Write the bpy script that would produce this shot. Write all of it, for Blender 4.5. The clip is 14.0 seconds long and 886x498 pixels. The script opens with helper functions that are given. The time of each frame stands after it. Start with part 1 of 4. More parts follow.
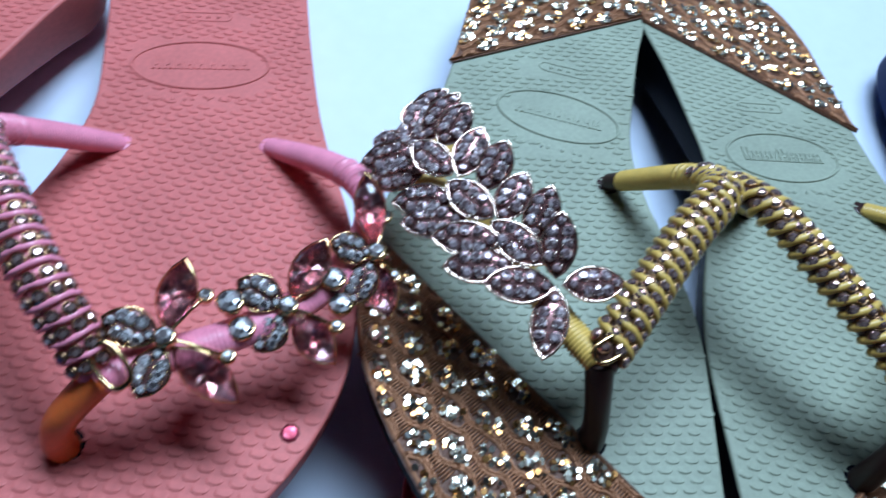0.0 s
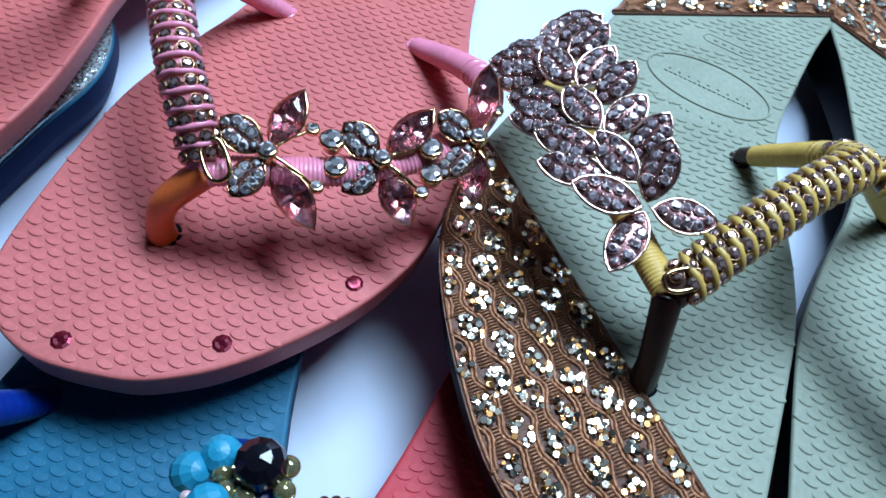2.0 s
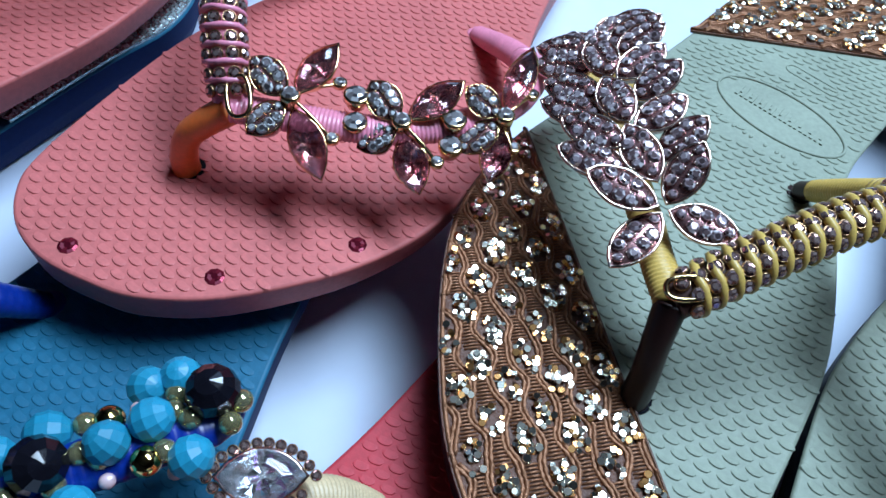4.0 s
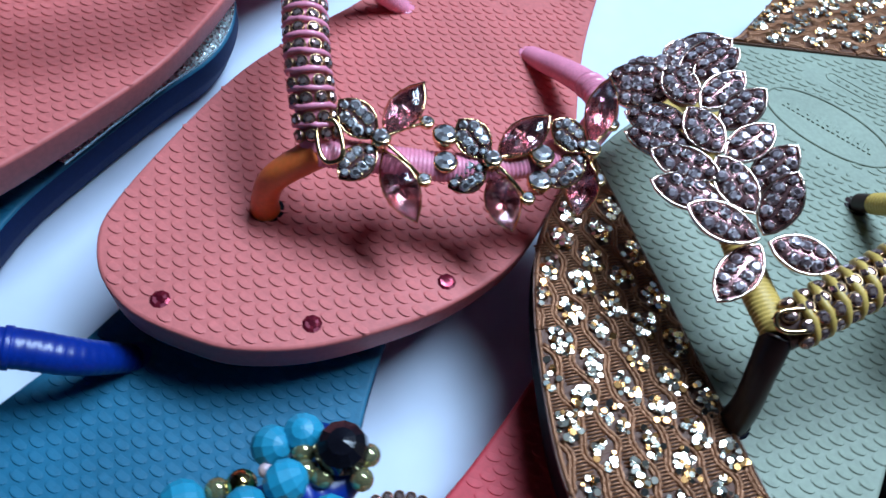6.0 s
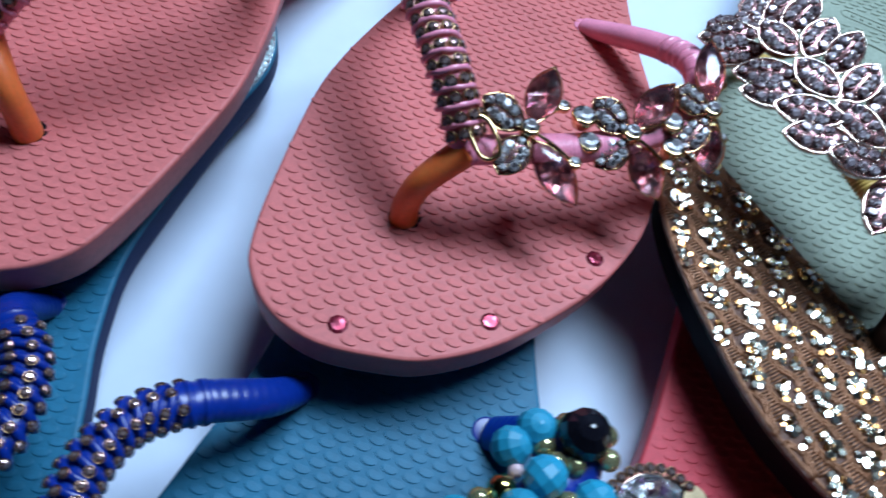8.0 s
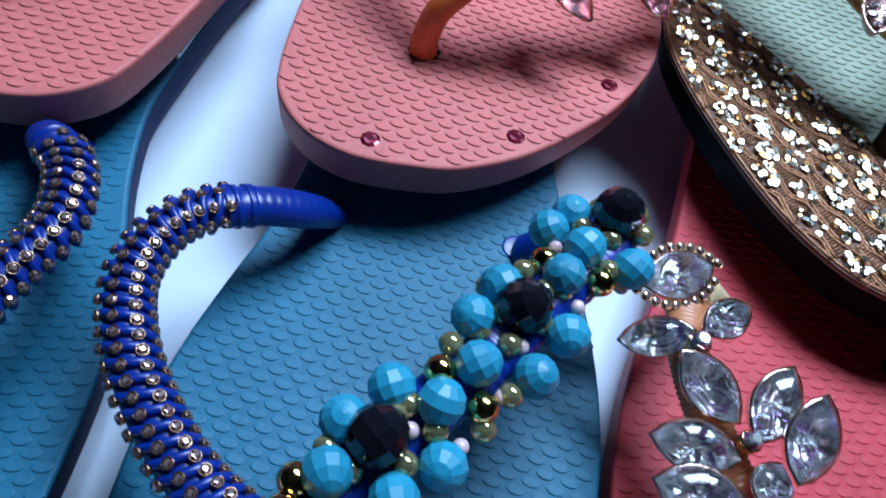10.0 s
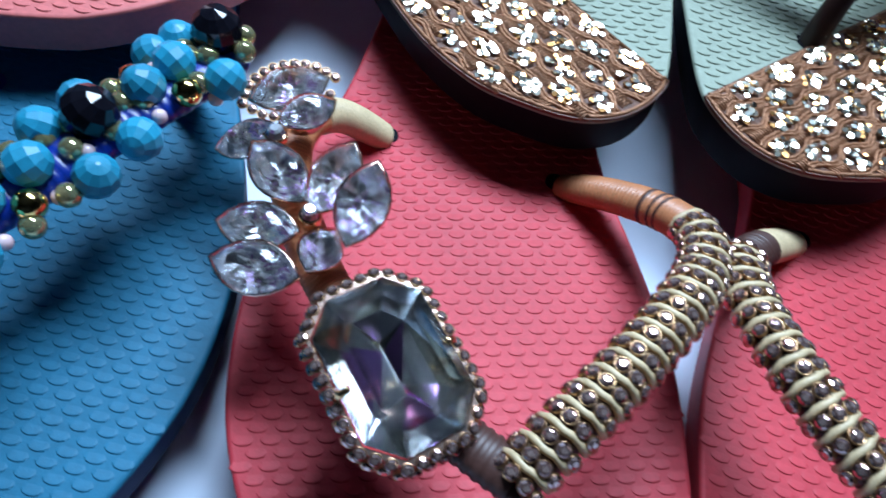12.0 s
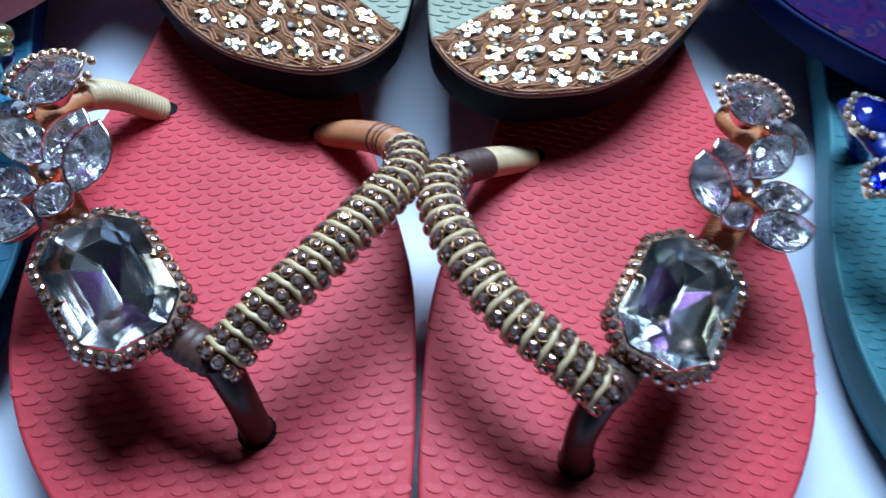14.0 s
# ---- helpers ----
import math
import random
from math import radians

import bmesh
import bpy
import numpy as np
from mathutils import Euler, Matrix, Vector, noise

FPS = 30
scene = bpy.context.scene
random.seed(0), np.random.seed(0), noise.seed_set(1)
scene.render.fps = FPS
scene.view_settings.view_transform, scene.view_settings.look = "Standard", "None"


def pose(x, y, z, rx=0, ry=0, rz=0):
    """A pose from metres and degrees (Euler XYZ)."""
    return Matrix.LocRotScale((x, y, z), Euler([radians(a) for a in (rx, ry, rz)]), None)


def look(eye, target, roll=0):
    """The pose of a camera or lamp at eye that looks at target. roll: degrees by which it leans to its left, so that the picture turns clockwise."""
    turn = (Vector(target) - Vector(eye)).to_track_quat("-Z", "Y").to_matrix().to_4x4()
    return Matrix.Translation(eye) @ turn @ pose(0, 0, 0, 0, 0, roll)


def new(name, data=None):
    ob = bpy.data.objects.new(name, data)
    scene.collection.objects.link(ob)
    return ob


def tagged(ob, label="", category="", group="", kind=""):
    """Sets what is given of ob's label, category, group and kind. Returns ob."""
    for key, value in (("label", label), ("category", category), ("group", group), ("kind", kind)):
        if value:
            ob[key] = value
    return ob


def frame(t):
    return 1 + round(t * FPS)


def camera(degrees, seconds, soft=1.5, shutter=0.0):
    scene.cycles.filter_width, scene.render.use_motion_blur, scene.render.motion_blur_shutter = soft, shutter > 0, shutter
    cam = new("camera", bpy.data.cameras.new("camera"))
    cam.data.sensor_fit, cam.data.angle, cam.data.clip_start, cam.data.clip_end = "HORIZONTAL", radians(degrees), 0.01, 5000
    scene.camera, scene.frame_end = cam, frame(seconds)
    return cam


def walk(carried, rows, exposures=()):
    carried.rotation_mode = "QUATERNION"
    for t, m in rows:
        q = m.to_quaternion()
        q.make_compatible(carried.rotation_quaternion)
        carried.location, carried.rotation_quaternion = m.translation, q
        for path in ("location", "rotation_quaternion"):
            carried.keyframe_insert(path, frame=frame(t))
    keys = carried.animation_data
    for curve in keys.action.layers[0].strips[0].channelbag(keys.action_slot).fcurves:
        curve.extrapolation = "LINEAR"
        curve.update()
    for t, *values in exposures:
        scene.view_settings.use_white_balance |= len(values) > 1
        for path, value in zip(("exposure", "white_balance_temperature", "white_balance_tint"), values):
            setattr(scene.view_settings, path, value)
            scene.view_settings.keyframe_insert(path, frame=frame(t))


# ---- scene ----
cam = camera(64.7, 14.0, soft=1.5, shutter=0.5)
PATH = [
    (0, (0.001, 0.009, 0.195), (0.243, 1.109, -1.458), 15.7),
    (0.5, (-0.005, -0.003, 0.189), (0.093, 1.085, -1.486), 12.9),
    (1, (0.008, -0.009, 0.181), (-0.018, 1.065, -1.506), 11.3),
    (1.5, (0.018, -0.014, 0.182), (-0.057, 1.056, -1.507), 12.6),
    (2, (0.021, -0.015, 0.183), (-0.146, 1.051, -1.5), 12.9),
    (2.5, (0.033, -0.015, 0.18), (-0.243, 1.078, -1.472), 12.5),
    (3, (0.045, -0.014, 0.172), (-0.321, 1.062, -1.473), 12.4),
    (5.3, (0.035, -0.014, 0.177), (-0.418, 0.965, -1.507), 9.4),
    (5.5, (0.03, -0.015, 0.177), (-0.407, 0.978, -1.503), 10.0),
    (6, (0.013, -0.02, 0.178), (-0.318, 1.016, -1.5), 12.6),
    (6.5, (-0.005, -0.026, 0.178), (-0.229, 1.032, -1.504), 13.8),
    (7, (-0.013, -0.027, 0.176), (-0.179, 1.052, -1.499), 14.8),
    (7.5, (-0.025, -0.031, 0.175), (-0.147, 1.061, -1.496), 15.5),
    (8, (-0.041, -0.04, 0.173), (-0.107, 1.046, -1.505), 15.3),
    (8.2, (-0.049, -0.043, 0.171), (-0.095, 1.055, -1.5), 15.1),
    (10.3, (-0.036, -0.079, 0.153), (-0.008, 0.993, -1.535), 15.5),
    (10.5, (-0.028, -0.078, 0.152), (0.023, 0.981, -1.544), 15.6),
    (11, (-0.001, -0.082, 0.148), (0.052, 0.979, -1.548), 14.0),
    (11.5, (0.022, -0.089, 0.146), (0.1, 0.98, -1.542), 13.3),
    (12, (0.039, -0.097, 0.146), (0.112, 0.994, -1.529), 12.4),
    (12.5, (0.057, -0.103, 0.145), (0.089, 0.988, -1.531), 9.5),
    (13, (0.074, -0.107, 0.144), (0.078, 1.029, -1.502), 6.9),
    (13.5, (0.083, -0.111, 0.153), (0.166, 0.992, -1.513), 7.2),
    (14, (0.094, -0.121, 0.162), (0.208, 0.972, -1.509), 6.9),
]
walk(cam, [(t, look(eye, target, roll)) for t, eye, target, roll in PATH],
     [(0.0, -0.43), (1.0, -0.31), (1.5, -0.17), (3.2, -0.26), (5.3, -0.26), (8.2, -0.34), (10.3, -0.03), (11.5, 0.02), (12.5, 0.37), (13.2, 0.30), (14.0, 0.14)])

# ---- light: one window close beyond the far side of the table ----
world = bpy.data.worlds.new("world")
scene.world = world
world.use_nodes = True
wn = world.node_tree.nodes
sky = wn.new("ShaderNodeTexSky")
sky.sky_type, sky.sun_disc = "NISHITA", False
sky.sun_elevation, sky.sun_rotation = radians(40), radians(180)
wn["Background"].inputs["Strength"].default_value = 0.12
world.node_tree.links.new(sky.outputs["Color"], wn["Background"].inputs["Color"])

window_light = new("window_light", bpy.data.lights.new("window_light", "AREA"))
window_light.data.shape = "RECTANGLE"
window_light.data.size, window_light.data.size_y = 0.585, 0.28
window_light.data.energy, window_light.data.color = 19.0, (0.57, 0.78, 1.03)
window_light.matrix_world = look((0.120, 0.460, 0.815), (0.0, 0.0, 0.05))


# ---- materials ----
def material(name, colour, rough=0.5, metal=0.0, vary=0.12, scale=60.0, bump=0.0, bump_scale=400.0, random_tint=0.0, island=False, **more):
    """Principled surface with a coarse and a fine variation of colour and roughness."""
    m = bpy.data.materials.new(name)
    m.use_nodes = True
    nodes, links = m.node_tree.nodes, m.node_tree.links
    p = nodes["Principled BSDF"]
    p.inputs["Roughness"].default_value, p.inputs["Metallic"].default_value = rough, metal
    for key, value in more.items():
        p.inputs[key.replace("_", " ")].default_value = value
    where = nodes.new("ShaderNodeTexCoord")
    coarse, fine = nodes.new("ShaderNodeTexNoise"), nodes.new("ShaderNodeTexNoise")
    coarse.inputs["Scale"].default_value, fine.inputs["Scale"].default_value = scale, scale * 14
    coarse.inputs["Detail"].default_value = fine.inputs["Detail"].default_value = 3
    for n in (coarse, fine):
        links.new(where.outputs["Object"], n.inputs["Vector"])
    both = nodes.new("ShaderNodeMath")
    both.operation = "ADD"
    links.new(coarse.outputs["Fac"], both.inputs[0])
    links.new(fine.outputs["Fac"], both.inputs[1])
    spread = nodes.new("ShaderNodeMapRange")
    spread.inputs["From Min"].default_value, spread.inputs["From Max"].default_value = 0.65, 1.35
    spread.inputs["To Min"].default_value, spread.inputs["To Max"].default_value = 1 - vary, 1 + vary
    links.new(both.outputs[0], spread.inputs["Value"])
    hsv = nodes.new("ShaderNodeHueSaturation")
    hsv.inputs["Color"].default_value = (*colour, 1)
    if random_tint:
        own = nodes.new("ShaderNodeNewGeometry" if island else "ShaderNodeObjectInfo")
        shift = nodes.new("ShaderNodeMath")
        shift.operation, shift.inputs[1].default_value, shift.inputs[2].default_value = "MULTIPLY_ADD", 2 * random_tint, 1 - random_tint
        links.new(own.outputs["Random Per Island" if island else "Random"], shift.inputs[0])
        mul = nodes.new("ShaderNodeMath")
        mul.operation = "MULTIPLY"
        links.new(spread.outputs["Result"], mul.inputs[0])
        links.new(shift.outputs[0], mul.inputs[1])
        links.new(mul.outputs[0], hsv.inputs["Value"])
    else:
        links.new(spread.outputs["Result"], hsv.inputs["Value"])
    links.new(hsv.outputs["Color"], p.inputs["Base Color"])
    if bump:
        grain = nodes.new("ShaderNodeTexNoise")
        grain.inputs["Scale"].default_value, grain.inputs["Detail"].default_value = bump_scale, 4
        links.new(where.outputs["Object"], grain.inputs["Vector"])
        b = nodes.new("ShaderNodeBump")
        b.inputs["Strength"].default_value, b.inputs["Distance"].default_value = bump, 0.0004
        links.new(grain.outputs["Fac"], b.inputs["Height"])
        links.new(b.outputs["Normal"], p.inputs["Normal"])
    return m


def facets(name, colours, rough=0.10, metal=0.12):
    """Foil-backed cut glass: each facet mirrors with a tint of its own; dark-to-pale tints paint in sparkle."""
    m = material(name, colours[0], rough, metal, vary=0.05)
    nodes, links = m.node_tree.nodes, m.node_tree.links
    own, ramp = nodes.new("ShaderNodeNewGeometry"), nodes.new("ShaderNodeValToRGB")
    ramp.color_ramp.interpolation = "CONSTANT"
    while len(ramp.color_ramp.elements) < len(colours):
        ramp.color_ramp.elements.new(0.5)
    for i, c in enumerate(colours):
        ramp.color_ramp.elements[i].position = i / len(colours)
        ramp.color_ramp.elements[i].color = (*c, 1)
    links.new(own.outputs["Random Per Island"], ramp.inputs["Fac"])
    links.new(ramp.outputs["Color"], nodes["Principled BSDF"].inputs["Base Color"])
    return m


def rubber(name, colour, gloss=0.35):
    return material(name, colour, 0.55, vary=0.15, scale=45, bump=0.12, bump_scale=2500, Specular_IOR_Level=gloss)


RUBBER_PINK = rubber("rubber_pink", (0.60, 0.152, 0.145))
RUBBER_SAGE = rubber("rubber_sage", (0.285, 0.328, 0.255))
RUBBER_RED = rubber("rubber_red", (0.57, 0.047, 0.066))
RUBBER_BLUE = rubber("rubber_blue", (0.011, 0.140, 0.245))
RUBBER_TEAL = rubber("rubber_teal", (0.03, 0.17, 0.21))
RUBBER_BLACK = rubber("rubber_black", (0.005, 0.006, 0.011), 0.06)
RUBBER_NAVY = rubber("rubber_navy", (0.003, 0.013, 0.070), 0.06)
PAPER = material("white_sheet", (0.62, 0.71, 0.86), 0.6, vary=0.03, scale=9, bump=0.05, bump_scale=300)
PLASTER = material("plaster", (0.16, 0.18, 0.23), 0.8, vary=0.06, scale=3, bump=0.3, bump_scale=60)
DARK_WALL = material("wall_paint", (0.05, 0.064, 0.10), 0.8, vary=0.06, scale=3, bump=0.3, bump_scale=60)
WOOD = material("wood", (0.16, 0.09, 0.05), 0.5, vary=0.3, scale=8, bump=0.2, bump_scale=80)
GOLD = material("gold", (0.83, 0.55, 0.28), 0.16, 1.0, vary=0.10, scale=200)
ROSE_GOLD = material("rose_gold", (0.78, 0.52, 0.42), 0.18, 1.0, vary=0.12, scale=200)
CUP = material("stone_cup", (0.46, 0.28, 0.15), 0.30, 1.0, vary=0.2, scale=300)
SATIN_PINK = material("satin_pink", (0.82, 0.27, 0.385), 0.24, vary=0.14, scale=120)
SATIN_BLUE = material("satin_blue", (0.002, 0.024, 0.23), 0.30, vary=0.2, scale=120)
THREAD_GOLD = material("thread_gold", (0.62, 0.41, 0.105), 0.34, vary=0.2, scale=150)
THREAD_BEIGE = material("thread_beige", (0.62, 0.47, 0.28), 0.42, vary=0.2, scale=150)
THREAD_COPPER = material("thread_copper", (0.52, 0.20, 0.09), 0.40, vary=0.2, scale=150)
THREAD_BROWN = material("thread_brown", (0.075, 0.032, 0.026), 0.45, vary=0.2, scale=150)
POST_ORANGE = material("post_orange", (0.80, 0.17, 0.045), 0.34, vary=0.12, scale=60, Subsurface_Weight=0.3, Subsurface_Scale=0.002)
POST_BROWN = material("post_brown", (0.030, 0.013, 0.012), 0.32, vary=0.12, scale=60, Specular_IOR_Level=0.3)
LACE = material("lace", (0.115, 0.036, 0.014), 0.42, vary=0.30, scale=180, bump=0.8, bump_scale=1800)
LACE_CORD = material("lace_cord", (0.33, 0.145, 0.072), 0.40, 0.4, vary=0.25, scale=250, bump=0.6, bump_scale=2200)
SEQUIN = material("sequin", (0.95, 0.87, 0.72), 0.21, 1.0, vary=0.1, random_tint=0.25, island=True)
SEQUIN_COPPER = material("sequin_copper", (0.75, 0.38, 0.14), 0.26, 1.0, vary=0.1, random_tint=0.25, island=True)
TURQUOISE = material("turquoise", (0.014, 0.27, 0.43), 0.42, vary=0.12, scale=90, random_tint=0.12)
JET = material("jet", (0.006, 0.006, 0.010), 0.07, vary=0.1)
BEAD_GOLD = material("bead_gold", (0.80, 0.55, 0.20), 0.10, 1.0, vary=0.15, scale=300)
BEAD_OLIVE = material("bead_olive", (0.62, 0.58, 0.30), 0.08, 0.45, vary=0.35, scale=400, Transmission_Weight=0.7, IOR=1.5)
PEARL = material("pearl", (0.72, 0.52, 0.55), 0.22, vary=0.08, Coat_Weight=0.6)
BLUE_GEM = facets("blue_gem", [(0.05, 0.10, 0.85), (0.02, 0.05, 0.60), (0.10, 0.20, 0.95)], 0.12, 0.8)
BLUE_GLASS = material("blue_glass", (0.25, 0.35, 1.0), 0.0, vary=0.0, Transmission_Weight=1.0, IOR=1.56)
TOE_GEM = facets("toe_gem", [(0.24, 0.02, 0.04), (0.12, 0.008, 0.02), (0.50, 0.10, 0.15), (0.18, 0.014, 0.03)], 0.14, 0.5)
TOE_GEM.node_tree.nodes["Principled BSDF"].inputs["Specular IOR Level"].default_value = 0.2
# Dark to pale facet tints put the stones' glints into their colour.
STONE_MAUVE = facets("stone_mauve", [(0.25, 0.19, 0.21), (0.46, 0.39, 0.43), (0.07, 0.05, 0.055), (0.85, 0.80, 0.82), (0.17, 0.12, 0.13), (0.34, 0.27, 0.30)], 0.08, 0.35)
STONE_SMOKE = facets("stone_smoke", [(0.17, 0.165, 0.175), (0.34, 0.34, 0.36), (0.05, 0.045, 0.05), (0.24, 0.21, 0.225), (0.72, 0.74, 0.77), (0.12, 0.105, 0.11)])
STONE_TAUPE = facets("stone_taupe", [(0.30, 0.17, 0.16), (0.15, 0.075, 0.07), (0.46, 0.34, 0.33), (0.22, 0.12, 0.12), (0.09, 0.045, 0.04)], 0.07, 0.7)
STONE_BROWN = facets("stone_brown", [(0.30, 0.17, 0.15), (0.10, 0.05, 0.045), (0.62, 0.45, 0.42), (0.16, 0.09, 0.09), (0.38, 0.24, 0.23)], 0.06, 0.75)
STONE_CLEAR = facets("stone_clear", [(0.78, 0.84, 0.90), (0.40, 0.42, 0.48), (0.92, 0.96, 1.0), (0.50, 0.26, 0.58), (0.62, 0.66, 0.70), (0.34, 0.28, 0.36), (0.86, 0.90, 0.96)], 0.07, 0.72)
LEAF_RIM = material("leaf_rim", (0.82, 0.62, 0.52), 0.20, 1.0, vary=0.15, scale=200)
LEAF_BODY = material("leaf_body", (0.30, 0.15, 0.15), 0.22, 0.75, vary=0.2, scale=200)
CLEAR_GLASS = material("clear_glass", (0.98, 0.99, 1.0), 0.0, vary=0.0, Transmission_Weight=1.0, IOR=1.56)
PINK_GLASS = material("pink_glass", (1.0, 0.80, 0.84), 0.0, vary=0.0, Transmission_Weight=1.0, IOR=1.56)
# White, olive and violet tints paint highlights and reflections into the crystal's facets.
FOIL_CLEAR = facets("foil_clear", [(0.97, 0.97, 0.98), (0.50, 0.46, 0.34), (0.66, 0.24, 0.74), (0.95, 0.96, 0.97), (0.60, 0.58, 0.52), (0.62, 0.34, 0.70), (0.96, 0.97, 0.98), (0.78, 0.88, 0.96)], 0.16, 1.0)
FOIL_FAN = facets("foil_fan", [(0.97, 0.97, 0.98), (0.86, 0.88, 0.90), (0.95, 0.96, 0.98), (0.62, 0.38, 0.70), (0.97, 0.97, 0.98), (0.52, 0.50, 0.48), (0.92, 0.95, 1.0)], 0.22, 0.9)
FOIL_PINK = facets("foil_pink", [(1.0, 0.56, 0.55), (0.78, 0.34, 0.35), (1.0, 0.80, 0.83), (0.85, 0.46, 0.58), (0.60, 0.24, 0.25)], 0.24, 1.0)
GALAXY = material("iridescent_film", (0.06, 0.03, 0.20), 0.22, 0.5, vary=0.4, scale=90)
gn, gl = GALAXY.node_tree.nodes, GALAXY.node_tree.links
swirl, tones = gn.new("ShaderNodeTexNoise"), gn.new("ShaderNodeValToRGB")
swirl.inputs["Scale"].default_value, swirl.inputs["Detail"].default_value, swirl.inputs["Distortion"].default_value = 55.0, 3, 1.5
for place, tone in ((0.30, (0.010, 0.010, 0.06)), (0.46, (0.07, 0.016, 0.13)), (0.58, (0.02, 0.02, 0.14)), (0.70, (0.25, 0.08, 0.04))):
    tones.color_ramp.elements.new(place).color = (*tone, 1)
gl.new(gn["Texture Coordinate"].outputs["Object"], swirl.inputs["Vector"])
gl.new(swirl.outputs["Fac"], tones.inputs["Fac"])
gl.new(tones.outputs["Color"], gn["Principled BSDF"].inputs["Base Color"])
GLITTER_FLAKE = material("glitter_flake", (0.70, 0.85, 0.87), 0.28, 0.35, vary=0.1, random_tint=0.3, island=True)
GLITTER_TEAL = material("glitter_teal", (0.50, 0.64, 0.66), 0.25, 0.8, vary=0.7, scale=900, bump=1.0, bump_scale=1500)


# ---- mesh helpers ----
class Mesh:
    """Collects rings, tubes and lathed forms for one mesh object with several materials."""

    def __init__(self):
        self.verts, self.faces, self.slots, self.smooth, self.materials = [], [], [], [], []

    def slot(self, mat):
        if mat not in self.materials:
            self.materials.append(mat)
        return self.materials.index(mat)

    def add(self, verts, faces, mat, smooth=True, m=None):
        base, k = len(self.verts), self.slot(mat)
        self.verts += [tuple(m @ Vector(v)) if m else tuple(v) for v in verts]
        self.faces += [tuple(base + i for i in f) for f in faces]
        self.slots += [k] * len(faces)
        self.smooth += [smooth] * len(faces)

    def loft(self, rings, mat, smooth=True, m=None, cap=True, split=False):
        n = len(rings[0])
        verts = [v for r in rings for v in r]
        faces = [(i * n + j, i * n + (j + 1) % n, (i + 1) * n + (j + 1) % n, (i + 1) * n + j) for i in range(len(rings) - 1) for j in range(n)]
        if cap:
            faces.append(tuple((len(rings) - 1) * n + j for j in range(n)))
        if cap is True:
            faces.append(tuple(range(n - 1, -1, -1)))
        if split:
            for f in faces:
                self.add([verts[i] for i in f], [tuple(range(len(f)))], mat, smooth, m)
        else:
            self.add(verts, faces, mat, smooth, m)

    def lathe(self, profile, n, mat, smooth=True, m=None, split=False, turn=0.0, cap=True):
        rings = [[(r * math.cos(turn + 2 * math.pi * j / n), r * math.sin(turn + 2 * math.pi * j / n), z) for j in range(n)] for r, z in profile]
        self.loft(rings, mat, smooth, m, cap, split)

    def tube(self, points, radius, mat, n=8, closed=False, m=None):
        rings = []
        count = len(points)
        for i, p in enumerate(points):
            a = points[(i - 1) % count] if closed or i else p
            b = points[(i + 1) % count] if closed or i < count - 1 else p
            x, y, f = axes(Vector(b) - Vector(a))
            if rings:
                x = (kept - f * kept.dot(f)).normalized()
                y = x.cross(f)
            kept = x
            r = radius(i / max(1, count - 1)) if callable(radius) else radius
            rings.append([tuple(Vector(p) + r * (math.cos(2 * math.pi * j / n) * x + math.sin(2 * math.pi * j / n) * y)) for j in range(n)])
        if closed:
            rings.append(rings[0])
        self.loft(rings, mat, True, m, not closed)

    def data(self, name):
        me = bpy.data.meshes.new(name)
        me.from_pydata(self.verts, [], self.faces)
        for mat in self.materials:
            me.materials.append(mat)
        me.polygons.foreach_set("material_index", self.slots)
        me.polygons.foreach_set("use_smooth", self.smooth)
        me.update()
        return me


def axes(way):
    """Side, up-ish and forward unit vectors for a direction."""
    f = Vector(way).normalized()
    ref = Vector((0, 0, 1)) if abs(f.z) < 0.97 else Vector((0, 1, 0))
    side = f.cross(ref).normalized()
    return side, side.cross(f).normalized(), f


def part(name, mesh, parent, label="", kind="", m=None):
    ob = new(name, mesh.data(name) if isinstance(mesh, Mesh) else mesh)
    ob.parent = parent
    if m:
        ob.matrix_basis = m
    return tagged(ob, label=label, kind=kind)


def spline(points, per=8, closed=False):
    """A Catmull-Rom curve through the points."""
    pts, out, n = [Vector(p) for p in points], [], len(points)
    for i in range(n if closed else n - 1):
        if closed:
            a, b, c, d = pts[i - 1], pts[i], pts[(i + 1) % n], pts[(i + 2) % n]
        else:
            a, b, c, d = pts[max(0, i - 1)], pts[i], pts[i + 1], pts[min(n - 1, i + 2)]
        for k in range(per):
            t = k / per
            out.append(0.5 * (2 * b + (c - a) * t + (2 * a - 5 * b + 4 * c - d) * t * t + (3 * b - a - 3 * c + d) * t ** 3))
    return out if closed else out + [pts[-1]]


def even(points, step):
    """Points at even steps along a line."""
    run, total = [0.0], 0.0
    for a, b in zip(points, points[1:]):
        total += (b - a).length
        run.append(total)
    count, out, i = max(2, round(total / step)), [], 0
    for k in range(count + 1):
        want = total * k / count
        while i < len(points) - 2 and run[i + 1] < want:
            i += 1
        out.append(points[i].lerp(points[i + 1], (want - run[i]) / max(1e-9, run[i + 1] - run[i])))
    return out


def placed(at, normal, along):
    """A pose at a point with z along the normal and y as near to 'along' as can be."""
    z = Vector(normal).normalized()
    y = Vector(along) - z * Vector(along).dot(z)
    y.normalize()
    x = y.cross(z)
    m = Matrix((x, y, z)).transposed().to_4x4()
    m.translation = Vector(at)
    return m


def facing(base, tip, normal):
    """A pose at the base with y straight to the tip and z as near to the normal as can be."""
    way = Vector(tip) - Vector(base)
    n = Vector(normal)
    return placed(base, n - way * (n.dot(way) / way.length_squared), way)


